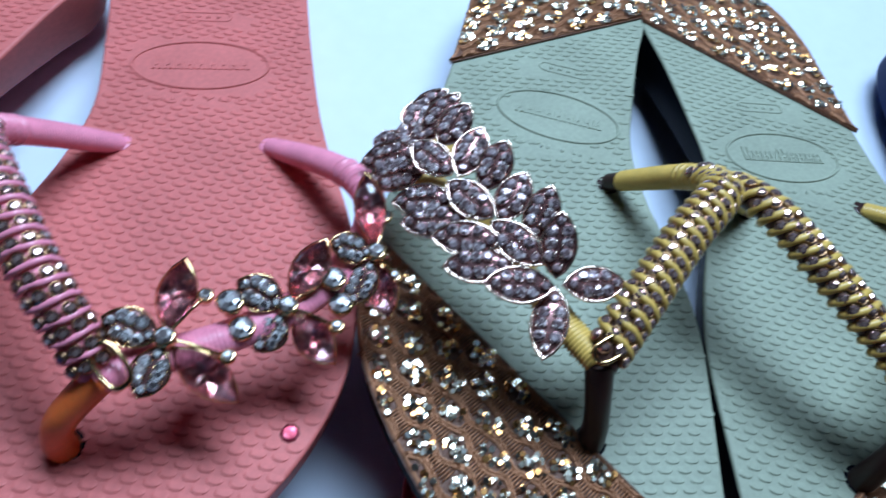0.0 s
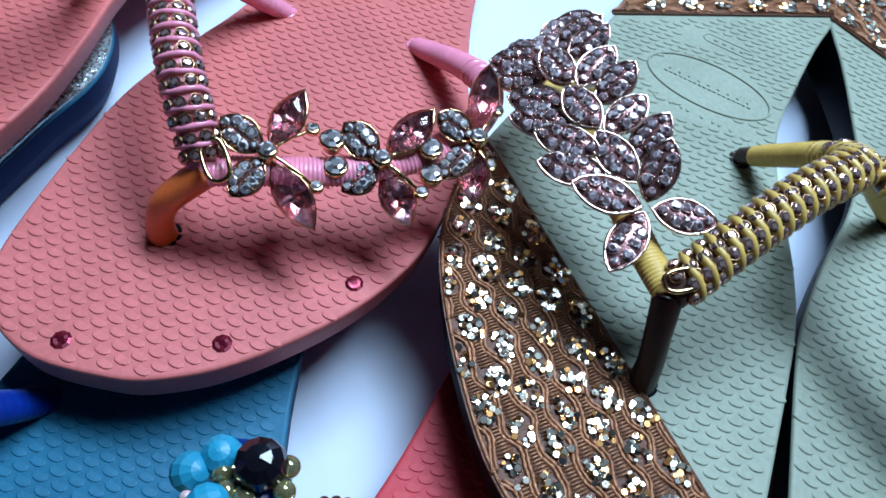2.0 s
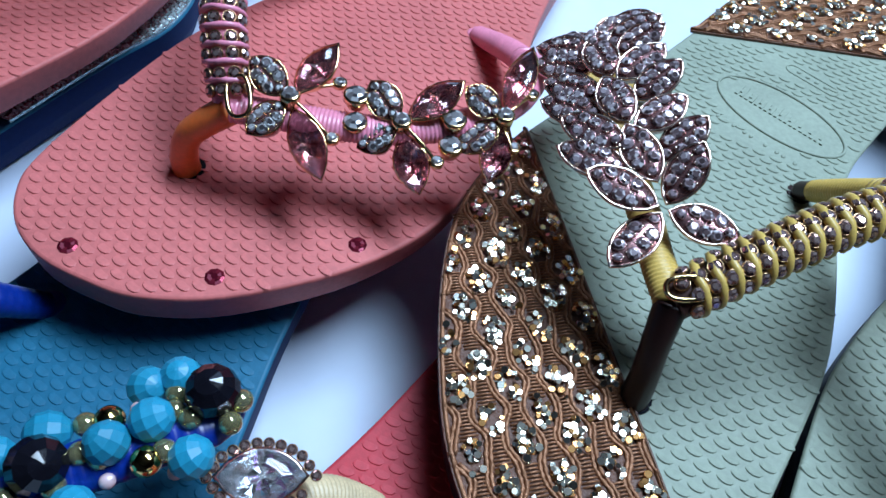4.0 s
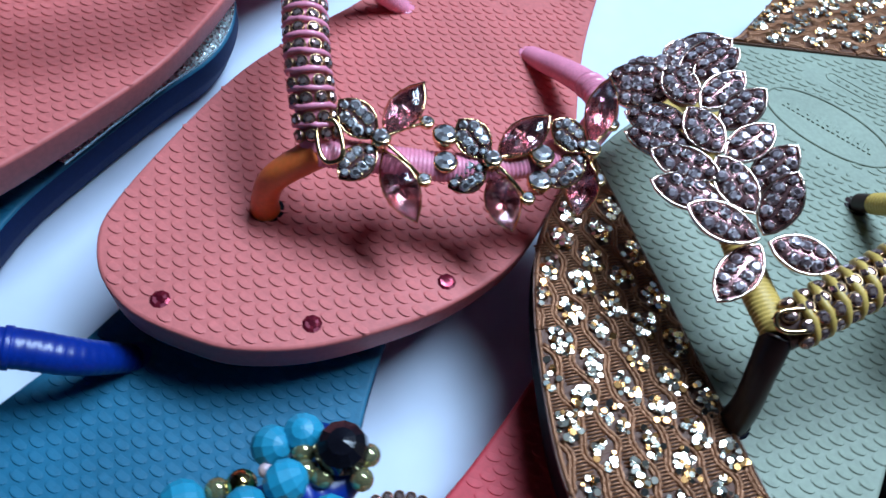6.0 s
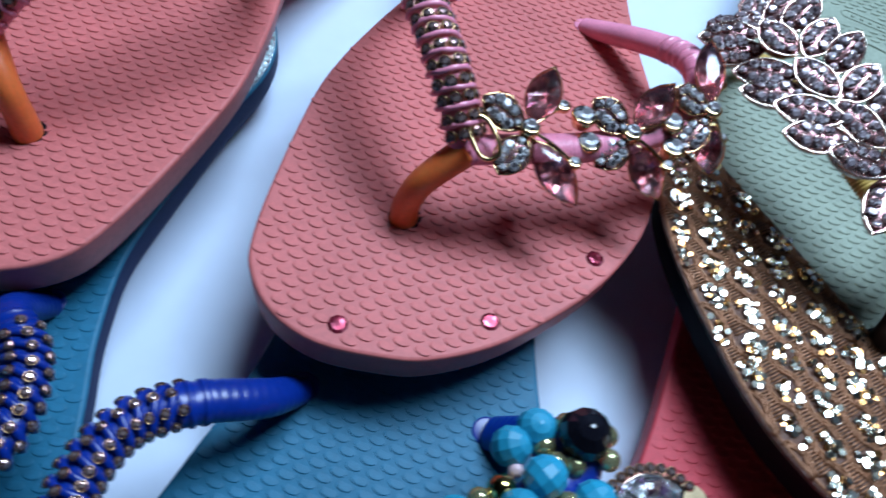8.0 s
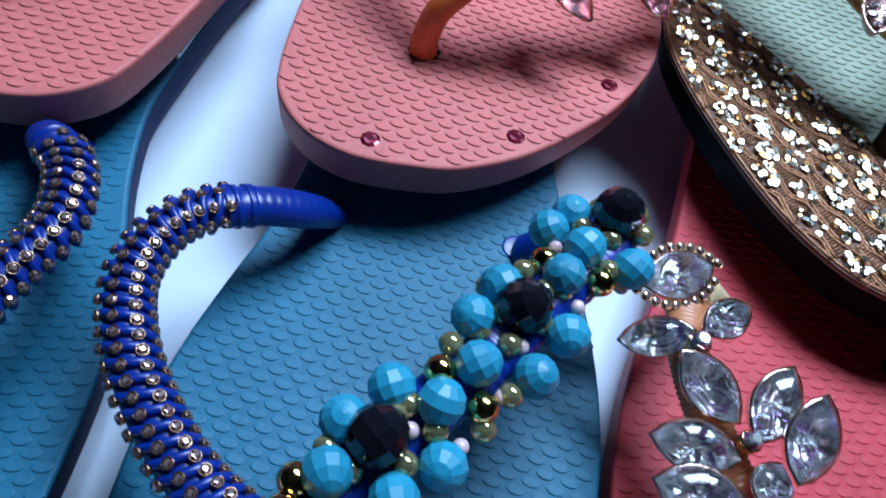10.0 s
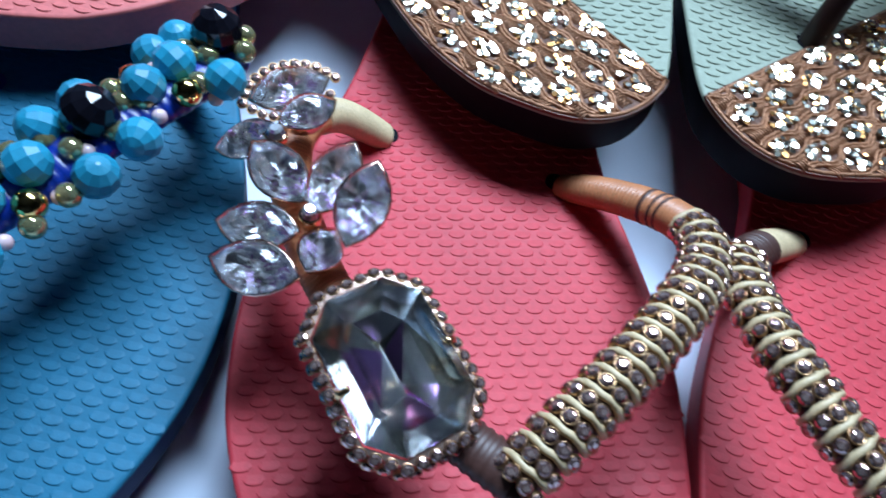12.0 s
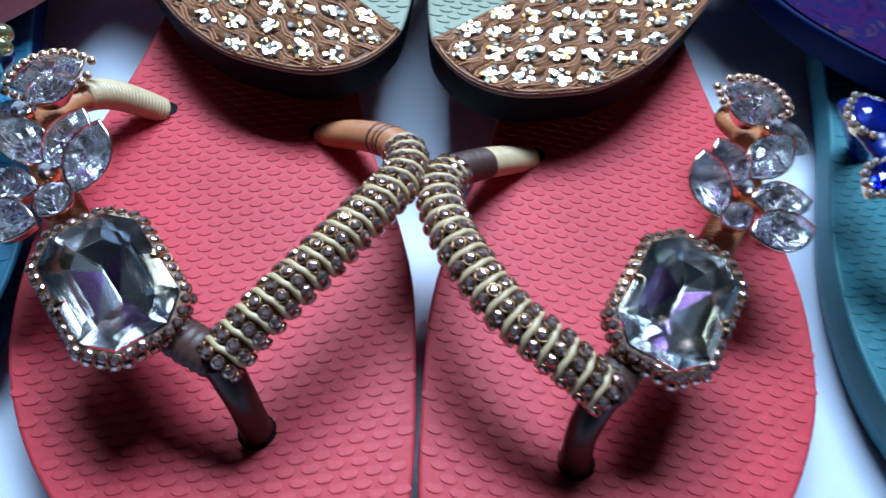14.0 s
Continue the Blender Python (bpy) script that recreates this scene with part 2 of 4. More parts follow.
# ---- the room: table, white sheet, walls, window ----
def box(x0, x1, y0, y1, z0, z1, mat, bevel=0.0):
    bm = bmesh.new()
    bmesh.ops.create_cube(bm, size=1)
    bmesh.ops.scale(bm, vec=(x1 - x0, y1 - y0, z1 - z0), verts=bm.verts)
    bmesh.ops.translate(bm, vec=((x0 + x1) / 2, (y0 + y1) / 2, (z0 + z1) / 2), verts=bm.verts)
    if bevel:
        bmesh.ops.bevel(bm, geom=bm.edges[:], offset=bevel, segments=3, profile=0.5, affect="EDGES")
    me = bpy.data.meshes.new("box")
    bm.to_mesh(me)
    bm.free()
    me.materials.append(mat)
    return me


for name, size, mat, label in (
    ("floor", (-2.2, 2.2, -2.2, 0.76, -0.80, -0.75), WOOD, "dark brown wooden floor of the room"),
    ("ceiling", (-2.2, 2.2, -2.2, 0.76, 2.60, 2.65), PLASTER, "plain light plaster ceiling of the room"),
    ("wall_south", (-2.2, 2.2, -2.3, -2.2, -0.75, 2.60), DARK_WALL, "plain painted wall behind the table"),
    ("wall_west", (-2.3, -2.2, -2.2, 0.76, -0.75, 2.60), DARK_WALL, "plain painted side wall of the room"),
    ("wall_east", (2.2, 2.3, -2.2, 0.76, -0.75, 2.60), DARK_WALL, "plain painted side wall of the room"),
):
    tagged(new(name, box(*size, mat)), label, name.split("_")[0], kind="structure")
north = tagged(new("wall_north"), "painted wall with one window opening", "wall", kind="structure")
for size in ((-2.2, -0.21, 0.56, 0.76, -0.75, 2.60), (0.46, 2.2, 0.56, 0.76, -0.75, 2.60), (-0.21, 0.46, 0.56, 0.76, -0.75, 0.53), (-0.21, 0.46, 0.56, 0.76, 1.03, 2.60)):
    part("wall_piece", box(*size, DARK_WALL), north)
window = tagged(new("window_1"), "white-framed window close to the table", "window", kind="structure")
for size in ((-0.21, -0.17, 0.63, 0.69, 0.53, 1.03), (0.42, 0.46, 0.63, 0.69, 0.53, 1.03), (-0.17, 0.42, 0.63, 0.69, 0.53, 0.57), (-0.17, 0.42, 0.63, 0.69, 0.99, 1.03), (0.11, 0.14, 0.63, 0.69, 0.57, 0.99)):
    part("window_frame", box(*size, PAPER), window)

table = tagged(new("table"), "dark wooden table carrying the white sheet", "table")
part("tabletop", box(-0.75, 0.75, -0.55, 0.54, -0.034, -0.004, WOOD, 0.004), table)
for x in (-0.69, 0.69):
    for y in (-0.49, 0.48):
        part("leg", box(x - 0.03, x + 0.03, y - 0.03, y + 0.03, -0.75, -0.034, WOOD, 0.004), table)

sheet_mesh = Mesh()
cells = 60
sheet_mesh.add(
    [(-0.74 + 1.48 * i / cells, -0.54 + 1.07 * j / cells, -0.0012 + 0.0010 * noise.noise(Vector((i * 0.12, j * 0.12, 0)))) for j in range(cells + 1) for i in range(cells + 1)],
    [(j * (cells + 1) + i, j * (cells + 1) + i + 1, (j + 1) * (cells + 1) + i + 1, (j + 1) * (cells + 1) + i) for j in range(cells) for i in range(cells)], PAPER)
sheet = tagged(new("sheet", sheet_mesh.data("sheet")), "smooth bluish white sheet spread over the table", "sheet", kind="structure")
thick = sheet.modifiers.new("thickness", "SOLIDIFY")
thick.thickness, thick.offset = 0.0015, -1

# ---- flip-flops: shape shared by all ----
TH = 0.0158
TILT_UP = 2.2
OUTLINE = [(-3.5, -37.6), (10.7, -34.7), (20, -31), (31.5, -22.2), (41.7, -9.8), (50.5, 5), (56, 22), (57, 37), (55, 55), (49, 75), (40, 95),
           (32, 115), (24, 141), (17.5, 165), (12, 185), (2, 203), (-13, 213), (-30, 214), (-46, 205), (-54, 190), (-55, 172), (-47.5, 151),
           (-39, 123), (-33.5, 101), (-33.5, 80), (-36, 63), (-38, 45), (-38, 27), (-33.5, -2), (-29, -20.6), (-24.4, -29), (-15.4, -35.5)]


def outline(side, slim, toe, short):
    """The sole's edge in metres round the toe post's hole; side is 1 where the outer edge lies at +x."""
    pts = []
    for u, v in OUTLINE:
        if u > 0:
            u *= slim
        if v < 0:
            v *= toe
        if v > 100:
            v = 100 + (v - 100) * short
            if u < -33 and short < 1:
                u = -33 + (u + 33) * 0.7
        pts.append((side * u / 1000, v / 1000, 0))
    line = spline(pts, 4, True)
    return line if side > 0 else line[::-1]


def inside(line, x, y):
    hit, j = False, len(line) - 1
    for i in range(len(line)):
        a, b = line[i], line[j]
        if (a.y > y) != (b.y > y) and x < (b.x - a.x) * (y - a.y) / (b.y - a.y) + a.x:
            hit = not hit
        j = i
    return hit


def shrunk(line, d):
    out, n = [], len(line)
    for i in range(n):
        t = line[(i + 1) % n] - line[i - 1]
        nrm = Vector((-t.y, t.x, 0)).normalized()
        out.append(line[i] + nrm * d)
    return out


class FlipFlop:
    """One flip-flop: its frame stands at the toe post's hole, y to the heel."""

    def __init__(self, x, y, turn, side, raised, label, group, slim=1.0, toe=1.0, short=1.0):
        self.side, self.raised = side, raised
        z = (0.0165 + 0.0008 - 0.038 * (y - 0.055)) if raised else 0.0
        self.m = pose(x, y, z, 0, 0, turn) @ pose(0, 0, 0, -TILT_UP if raised else 0)
        self.root = tagged(new("flip_flop"), label, "flip-flop", group)
        self.root.matrix_world = self.m
        self.line = outline(side, slim, toe, short)
        self.skip, self.bend = [], None

    def bottom(self, p):
        if not self.raised:
            return 0.0
        w = self.m @ Vector((p.x, p.y, 0))
        drop = min(1.0, max(0.0, (p.y - 0.085) / 0.08))
        return (0.0166 * (1 - drop) + 0.0004 * drop) - w.z

    def sole(self, top, edge, lip=0.0009):
        me = Mesh()
        rings = []
        for d, up in ((0.0150, 0.0), (0.0128, 0.0), (0.0110, 0.0008), (0.0020, 0.0070), (0.0004, 0.0084), (0.0, TH - lip)):
            d = d if self.raised else d * 0.3
            rings.append([(p.x, p.y, up if up > 0.01 else self.bottom(q) + up) for p, q in zip(shrunk(self.line, d), self.line)])
        me.loft(rings, edge, True, None, False)
        me.add(rings[0], [tuple(range(len(rings[0]) - 1, -1, -1))], edge)
        rings = [[(p.x, p.y, z) for p in shrunk(self.line, d)] for d, z in ((0.0, TH - lip), (0.0001, TH - 0.0004), (0.0004, TH - 0.0001), (0.0009, TH))]
        me.loft(rings, top, True, None, False)
        me.add(rings[-1], [tuple(range(len(rings[-1])))], top)
        self.sole_part = part("sole", me, self.root)
        self.top = top

    def relief(self, pu=0.0051, pv=0.0024, h=0.00021):
        """The moulded grip: staggered low crescents, steep towards the toe."""
        me, arc = Mesh(), 6
        w, d = pu * 0.39, pv * 0.44
        safe = shrunk(self.line, 0.0018)
        rows = range(int(-0.06 / pv), int(0.23 / pv))
        for r in rows:
            for c in range(-14, 15):
                x, y = (c + 0.5 * (r % 2)) * pu, r * pv
                if not inside(safe, x, y) or any(f(x, y) for f in self.skip):
                    continue
                edge = [(-w + 2 * w * k / arc, -d * (1 - (2 * k / arc - 1) ** 2) ** 0.6) for k in range(arc + 1)]
                verts = [(x + a, y + b, TH + h * (0.15 if k in (0, arc) else 1)) for k, (a, b) in enumerate(edge)]
                verts += [(x + a * 1.05, y + b - 0.00026, TH - 0.00005) for a, b in edge]
                verts += [(x - w * 0.7, y + d * 0.9, TH - 0.00002), (x + w * 0.7, y + d * 0.9, TH - 0.00002)]
                n = arc + 1
                faces = [(n + k, n + k + 1, k + 1, k) for k in range(arc)] + [(*range(n), 2 * n + 1, 2 * n)]
                me.add(verts, faces, self.top, False)
        part("grip_relief", me, self.sole_part, "moulded rows of low crescent bumps", "stuff")

    def emblem(self, u, v, turn=0.0):
        """Pressed oval with a raised rim, a small rounded tag above it and plain bars standing in for lettering."""
        u, turn = self.side * u, self.side * turn
        me = Mesh()
        a, b = 0.0212, 0.0112
        m = Matrix.Translation((u, v, TH)) @ Matrix.Rotation(turn, 4, "Z")
        ring = [(a * math.cos(t), b * math.sin(t), 0.0001) for t in (2 * math.pi * k / 48 for k in range(48))]
        me.tube([Vector(p) for p in ring], 0.00050, self.top, 6, True, m)
        for k in range(9):
            bx, tall = -0.0136 + k * 0.0034, (0.0062, 0.0044, 0.0044, 0.0044, 0.0060, 0.0044, 0.0044, 0.0044, 0.0044)[k]
            for dx in (-0.0009, 0.0009):
                low, high = -0.0022, -0.0022 + tall
                bar = [(bx + dx - 0.0005, low), (bx + dx + 0.0005, low), (bx + dx + 0.0005, high), (bx + dx - 0.0005, high)]
                me.loft([[(x, y, 0.0) for x, y in bar], [(x, y, 0.00042) for x, y in bar]], self.top, False, m)
            cross = [(bx - 0.0006, -0.0003), (bx + 0.0006, -0.0003), (bx + 0.0006, 0.0005), (bx - 0.0006, 0.0005)]
            me.loft([[(x, y, 0.0) for x, y in cross], [(x, y, 0.00036) for x, y in cross]], self.top, False, m)
        pill = [(0.0085 * (1 if abs(math.cos(t)) < 0.001 else math.copysign(1, math.cos(t))) * 0.8 + 0.0022 * math.cos(t), 0.0245 + 0.0022 * math.sin(t), 0) for t in (2 * math.pi * (k + 0.5) / 24 for k in range(24))]
        me.tube([Vector(p) for p in pill], 0.00036, self.top, 6, True, m)
        for k in range(4):
            me.lathe([(0.0008, 0), (0.0008, 0.0002), (0.0004, 0.0004)], 8, self.top, True, m @ Matrix.Translation((-0.0048 + 0.0032 * k, 0.0245, 0)))
        for k in (-5, -4, -3, -1.6, -0.8, 1, 2.4, 3.2, 4.6):
            me.lathe([(0.0004, 0), (0.0004, 0.0002), (0.0002, 0.0003)], 6, self.top, True, m @ Matrix.Translation((k * 0.0027, -0.0158, 0)) @ Matrix.Diagonal((1.6, 2.2, 1, 1)))
        part("pressed_emblem", me, self.sole_part, "pressed oval emblem with bars in place of lettering")
        self.skip.append(lambda x, y: ((x - u) / (a + 0.002)) ** 2 + ((y - v) / (b + 0.002)) ** 2 < 1 or (abs(x - u) < 0.011 and abs(y - v - 0.0245) < 0.004) or (abs(x - u) < 0.016 and abs(y - v + 0.0158) < 0.0022))

    def local(self, ref, points):
        """World points (mm) of the reference flip-flop, carried over to this one."""
        back = ref.m.inverted()
        out = []
        for p in points:
            q = back @ (Vector(p) / 1000)
            u, v = q.x * ref.side, q.y
            if self is not ref and self.bend:
                lift = min(1.0, max(0.0, (q.z - TH) / 0.014))
                u, v = (c + lift * d for c, d in zip((u, v), self.bend(u)))
            out.append(Vector((u * self.side, v, q.z)))
        return out

    def post(self, mat, path, radius=0.0034):
        me = Mesh()
        pts = spline(path, 8)
        me.tube(pts, lambda t: radius * (1.12 - 0.16 * math.sin(math.pi * t)), mat, 14)
        me.lathe([(0.0041, 0.00002), (0.0040, 0.0002), (0.0034, 0.0003)], 20, RUBBER_BLACK, True, Matrix.Translation((0, 0, TH)))
        part("toe_post", me, self.root)

    def plug(self, at, mat, k=1.0):
        me = Mesh()
        me.lathe([(0.0036 * k, 0.00002), (0.0035 * k, 0.0002), (0.0030 * k, 0.0003)], 18, mat, True, Matrix.Translation((at.x, at.y, TH)))
        part("strap_plug", me, self.root)


def strap_frames(path, step):
    pts = even(spline(path, 10), step)
    out = []
    for i, p in enumerate(pts):
        side, up, f = axes(pts[min(i + 1, len(pts) - 1)] - pts[max(i - 1, 0)])
        out.append((p, side, up, f))
    return out


def band(me, frames, width, thick, mat, ridge=0.0, pitch=1, n=16, start=0.0, end=1.0, taper=0.0):
    """A flattened tube along the frames, with thread ridges of a given pitch in steps."""
    rings, last = [], len(frames) - 1
    for h in range(2 * last + 1 if ridge else last + 1):
        i, t = (h // 2, h / 2 / last) if ridge else (h, h / last)
        if t < start or t > end:
            continue
        p, side, up, _ = frames[i]
        if ridge and h % 2:
            p = p.lerp(frames[i + 1][0], 0.5)
        k = ridge * (1 if (h // (2 * pitch)) % 2 else -1) + 1
        k *= 1 - taper * max(0.0, (t - start) / (end - start)) ** 3
        rings.append([tuple(p + side * (width / 2 * k * math.cos(a)) + up * (thick / 2 * k * math.sin(a))) for a in (2 * math.pi * j / n for j in range(n))])
    me.loft(rings, mat, True)


def slanted_wraps(strap, frames, width, thick, mat, every, start, end, lean=2.0, radius=0.0007):
    """Cords wound slantwise round the strap, each turn a part."""
    last = len(frames) - 1
    i = start * last
    while i < end * last - 4:
        pts = []
        for k in range(11):
            a = math.radians(-20 + 220 * k / 10)
            j = min(last, max(0, int(i + lean * 1.5 * (k / 10 - 0.5) * 2)))
            p, side, up, _ = frames[j]
            pts.append(p + side * ((width / 2 + radius * 0.4) * math.cos(a)) + up * ((thick / 2 + radius * 0.4) * math.sin(a)))
        me = Mesh()
        me.tube(pts, radius, mat, 7)
        part("cord_turn", me, strap)
        i += every


def thread_rings(strap, frames, width, thick, mat, spots, span):
    """Thicker turns of thread where a strap changes."""
    for t in spots:
        me = Mesh()
        band(me, frames, width, thick, mat, 0.0, 2, 16, t, t + span)
        part("thread_ring", me, strap)


def round_stone(r, cup, stone):
    me = Mesh()
    me.lathe([(r * 0.8, -0.0004), (r, 0.0), (r * 1.04, r * 0.45), (r, r * 0.52), (r * 0.93, r * 0.46)], 14, cup, True)
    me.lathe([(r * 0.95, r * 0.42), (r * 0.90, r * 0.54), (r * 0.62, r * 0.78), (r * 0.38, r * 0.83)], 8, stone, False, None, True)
    return me.data("rhinestone")


def stones_on(frames, width, thick, mesh, parent, every, start, end, angles, lift=0.0, jitter=0.12, stagger=0.5):
    last, rng = len(frames) - 1, random.Random(7)
    i, row = start * last, 0
    while i < end * last:
        for k, a in enumerate(angles):
            j = min(last, int(i + (stagger * every if k % 2 else 0)))
            p, side, up, f = frames[j]
            a = math.radians(a)
            nrm = side * math.cos(a) / width + up * math.sin(a) / thick
            at = p + side * ((width / 2 + lift) * math.cos(a)) + up * ((thick / 2 + lift) * math.sin(a))
            nrm = nrm.normalized() + Vector((rng.uniform(-jitter, jitter), rng.uniform(-jitter, jitter), 0))
            part("rhinestone", mesh, parent, m=placed(at, nrm, f))
        i += every


def boat(length, width, n=6, full=0.85):
    """A pointed oval from y 0 to its length."""
    half = [(width / 2 * math.sin(math.pi * k / n) ** full, length * k / n) for k in range(n + 1)]
    return half + [(-x, y) for x, y in half[-2:0:-1]]


def scaled(ring, k, z, length):
    return [(x * k, length / 2 + (y - length / 2) * k, z) for x, y in ring]


def foil_back(me, rings, foil, m, rough, seed):
    """The mirrored underside of a cut stone: three-sided facets, each at its own angle. The last ring is the girdle."""
    rng = random.Random(seed)
    rings = [[Vector(p) - Vector((0, 0, rng.random() * rough if i < len(rings) - 1 else 0)) for p in ring] for i, ring in enumerate(rings)]
    n = len(rings[0])
    for i in range(len(rings) - 1):
        low, high = rings[i], rings[i + 1]
        for j in range(n):
            k = (j + 1) % n
            if (i + j) % 2:
                tris = ((low[j], low[k], high[k]), (low[j], high[k], high[j]))
            else:
                tris = ((low[j], low[k], high[j]), (low[k], high[k], high[j]))
            for t in tris:
                me.add(t, [(0, 1, 2)], foil, False, m)
    me.add(rings[0], [tuple(range(n - 1, -1, -1))], foil, False, m)


def marquise(me, length, width, tall, glass, foil, rim, m, full=0.85):
    """A cut pointed-oval glass stone over a mirrored back, in a thin metal rim."""
    ring = boat(length, width, 6 if full > 0.8 else 8, full)
    me.loft([scaled(ring, 0.75, -tall * 0.95, length), scaled(ring, 1.05, 0, length), scaled(ring, 1.08, tall * 0.16, length), scaled(ring, 1.01, tall * 0.20, length)], rim, True, m, False)
    me.loft([scaled(ring, 1.0, tall * 0.06, length), scaled(ring, 0.99, tall * 0.16, length), scaled(ring, 0.72, tall * 0.58, length), scaled(ring, 0.46, tall * 0.72, length)], glass, False, m, "top")
    foil_back(me, [scaled(ring, 0.10, -tall * 0.60, length), scaled(ring, 0.36, -tall * 0.46, length), scaled(ring, 0.68, -tall * 0.24, length), scaled(ring, 1.0, tall * 0.06, length)],
              foil, m, tall * 0.28, int(length * 1e6))


def pave_leaf(me, length, width, body, rim, stone, m, count=5, seed=0):
    """A cast metal leaf with a bright raised edge and two rows of claw-set stones."""
    ring = boat(length, width, 10, 0.72)
    tall = width * 0.30
    me.loft([scaled(ring, 0.50, -tall * 1.5, length), scaled(ring, 0.80, -tall * 0.9, length), scaled(ring, 0.97, -tall * 0.1, length), scaled(ring, 1.0, tall * 0.25, length)], body, False, m, True, True)
    me.loft([scaled(ring, 0.96, tall * 0.1, length), scaled(ring, 0.86, tall * 0.32, length), scaled(ring, 0.55, tall * 0.50, length)], body, True, m)
    me.tube([Vector((x, y, tall * 0.30)) for x, y in ring], length * 0.023, rim, 6, True, m)
    rng = random.Random(seed)
    for k in range(count):
        y = length * (0.15 + 0.70 * k / (count - 1))
        single = k in (0, count - 1)
        r = width * (0.135 if single else 0.185)
        for x in ((0.0,) if single else (-0.215, 0.215)):
            lean = Matrix.Rotation(rng.uniform(-0.22, 0.22), 4, "X") @ Matrix.Rotation(0.9 * x + rng.uniform(-0.2, 0.2), 4, "Y")
            at = m @ Matrix.Translation((x * width, y + (0.03 * length if x > 0 else 0.0) + rng.uniform(-0.012, 0.012) * length, tall * (0.48 - 0.5 * abs(x)))) @ lean
            me.lathe([(r * 1.03, -r * 0.5), (r * 1.05, r * 0.22), (r * 0.95, r * 0.26)], 9, body, True, at)
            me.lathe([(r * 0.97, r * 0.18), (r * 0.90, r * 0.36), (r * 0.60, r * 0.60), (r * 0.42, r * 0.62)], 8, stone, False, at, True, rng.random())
            # two small claws hold each stone
            for a in (0.6, 3.7):
                claw = at @ Matrix.Translation((r * 0.98 * math.cos(a), r * 0.98 * math.sin(a), r * 0.28))
                me.lathe([(r * 0.22, -r * 0.3), (r * 0.22, r * 0.05), (r * 0.10, r * 0.17)], 5, rim, True, claw)


# ---- lace patches with sequins ----
def clipped(line, point, normal):
    """The part of a closed line on the side of a straight cut to which the normal points."""
    out, n = [], len(line)
    for i in range(n):
        a, b = line[i], line[(i + 1) % n]
        da, db = (a - point).dot(normal), (b - point).dot(normal)
        if da >= 0:
            out.append(a)
        if (da >= 0) != (db >= 0):
            out.append(a.lerp(b, da / (da - db)))
    return out


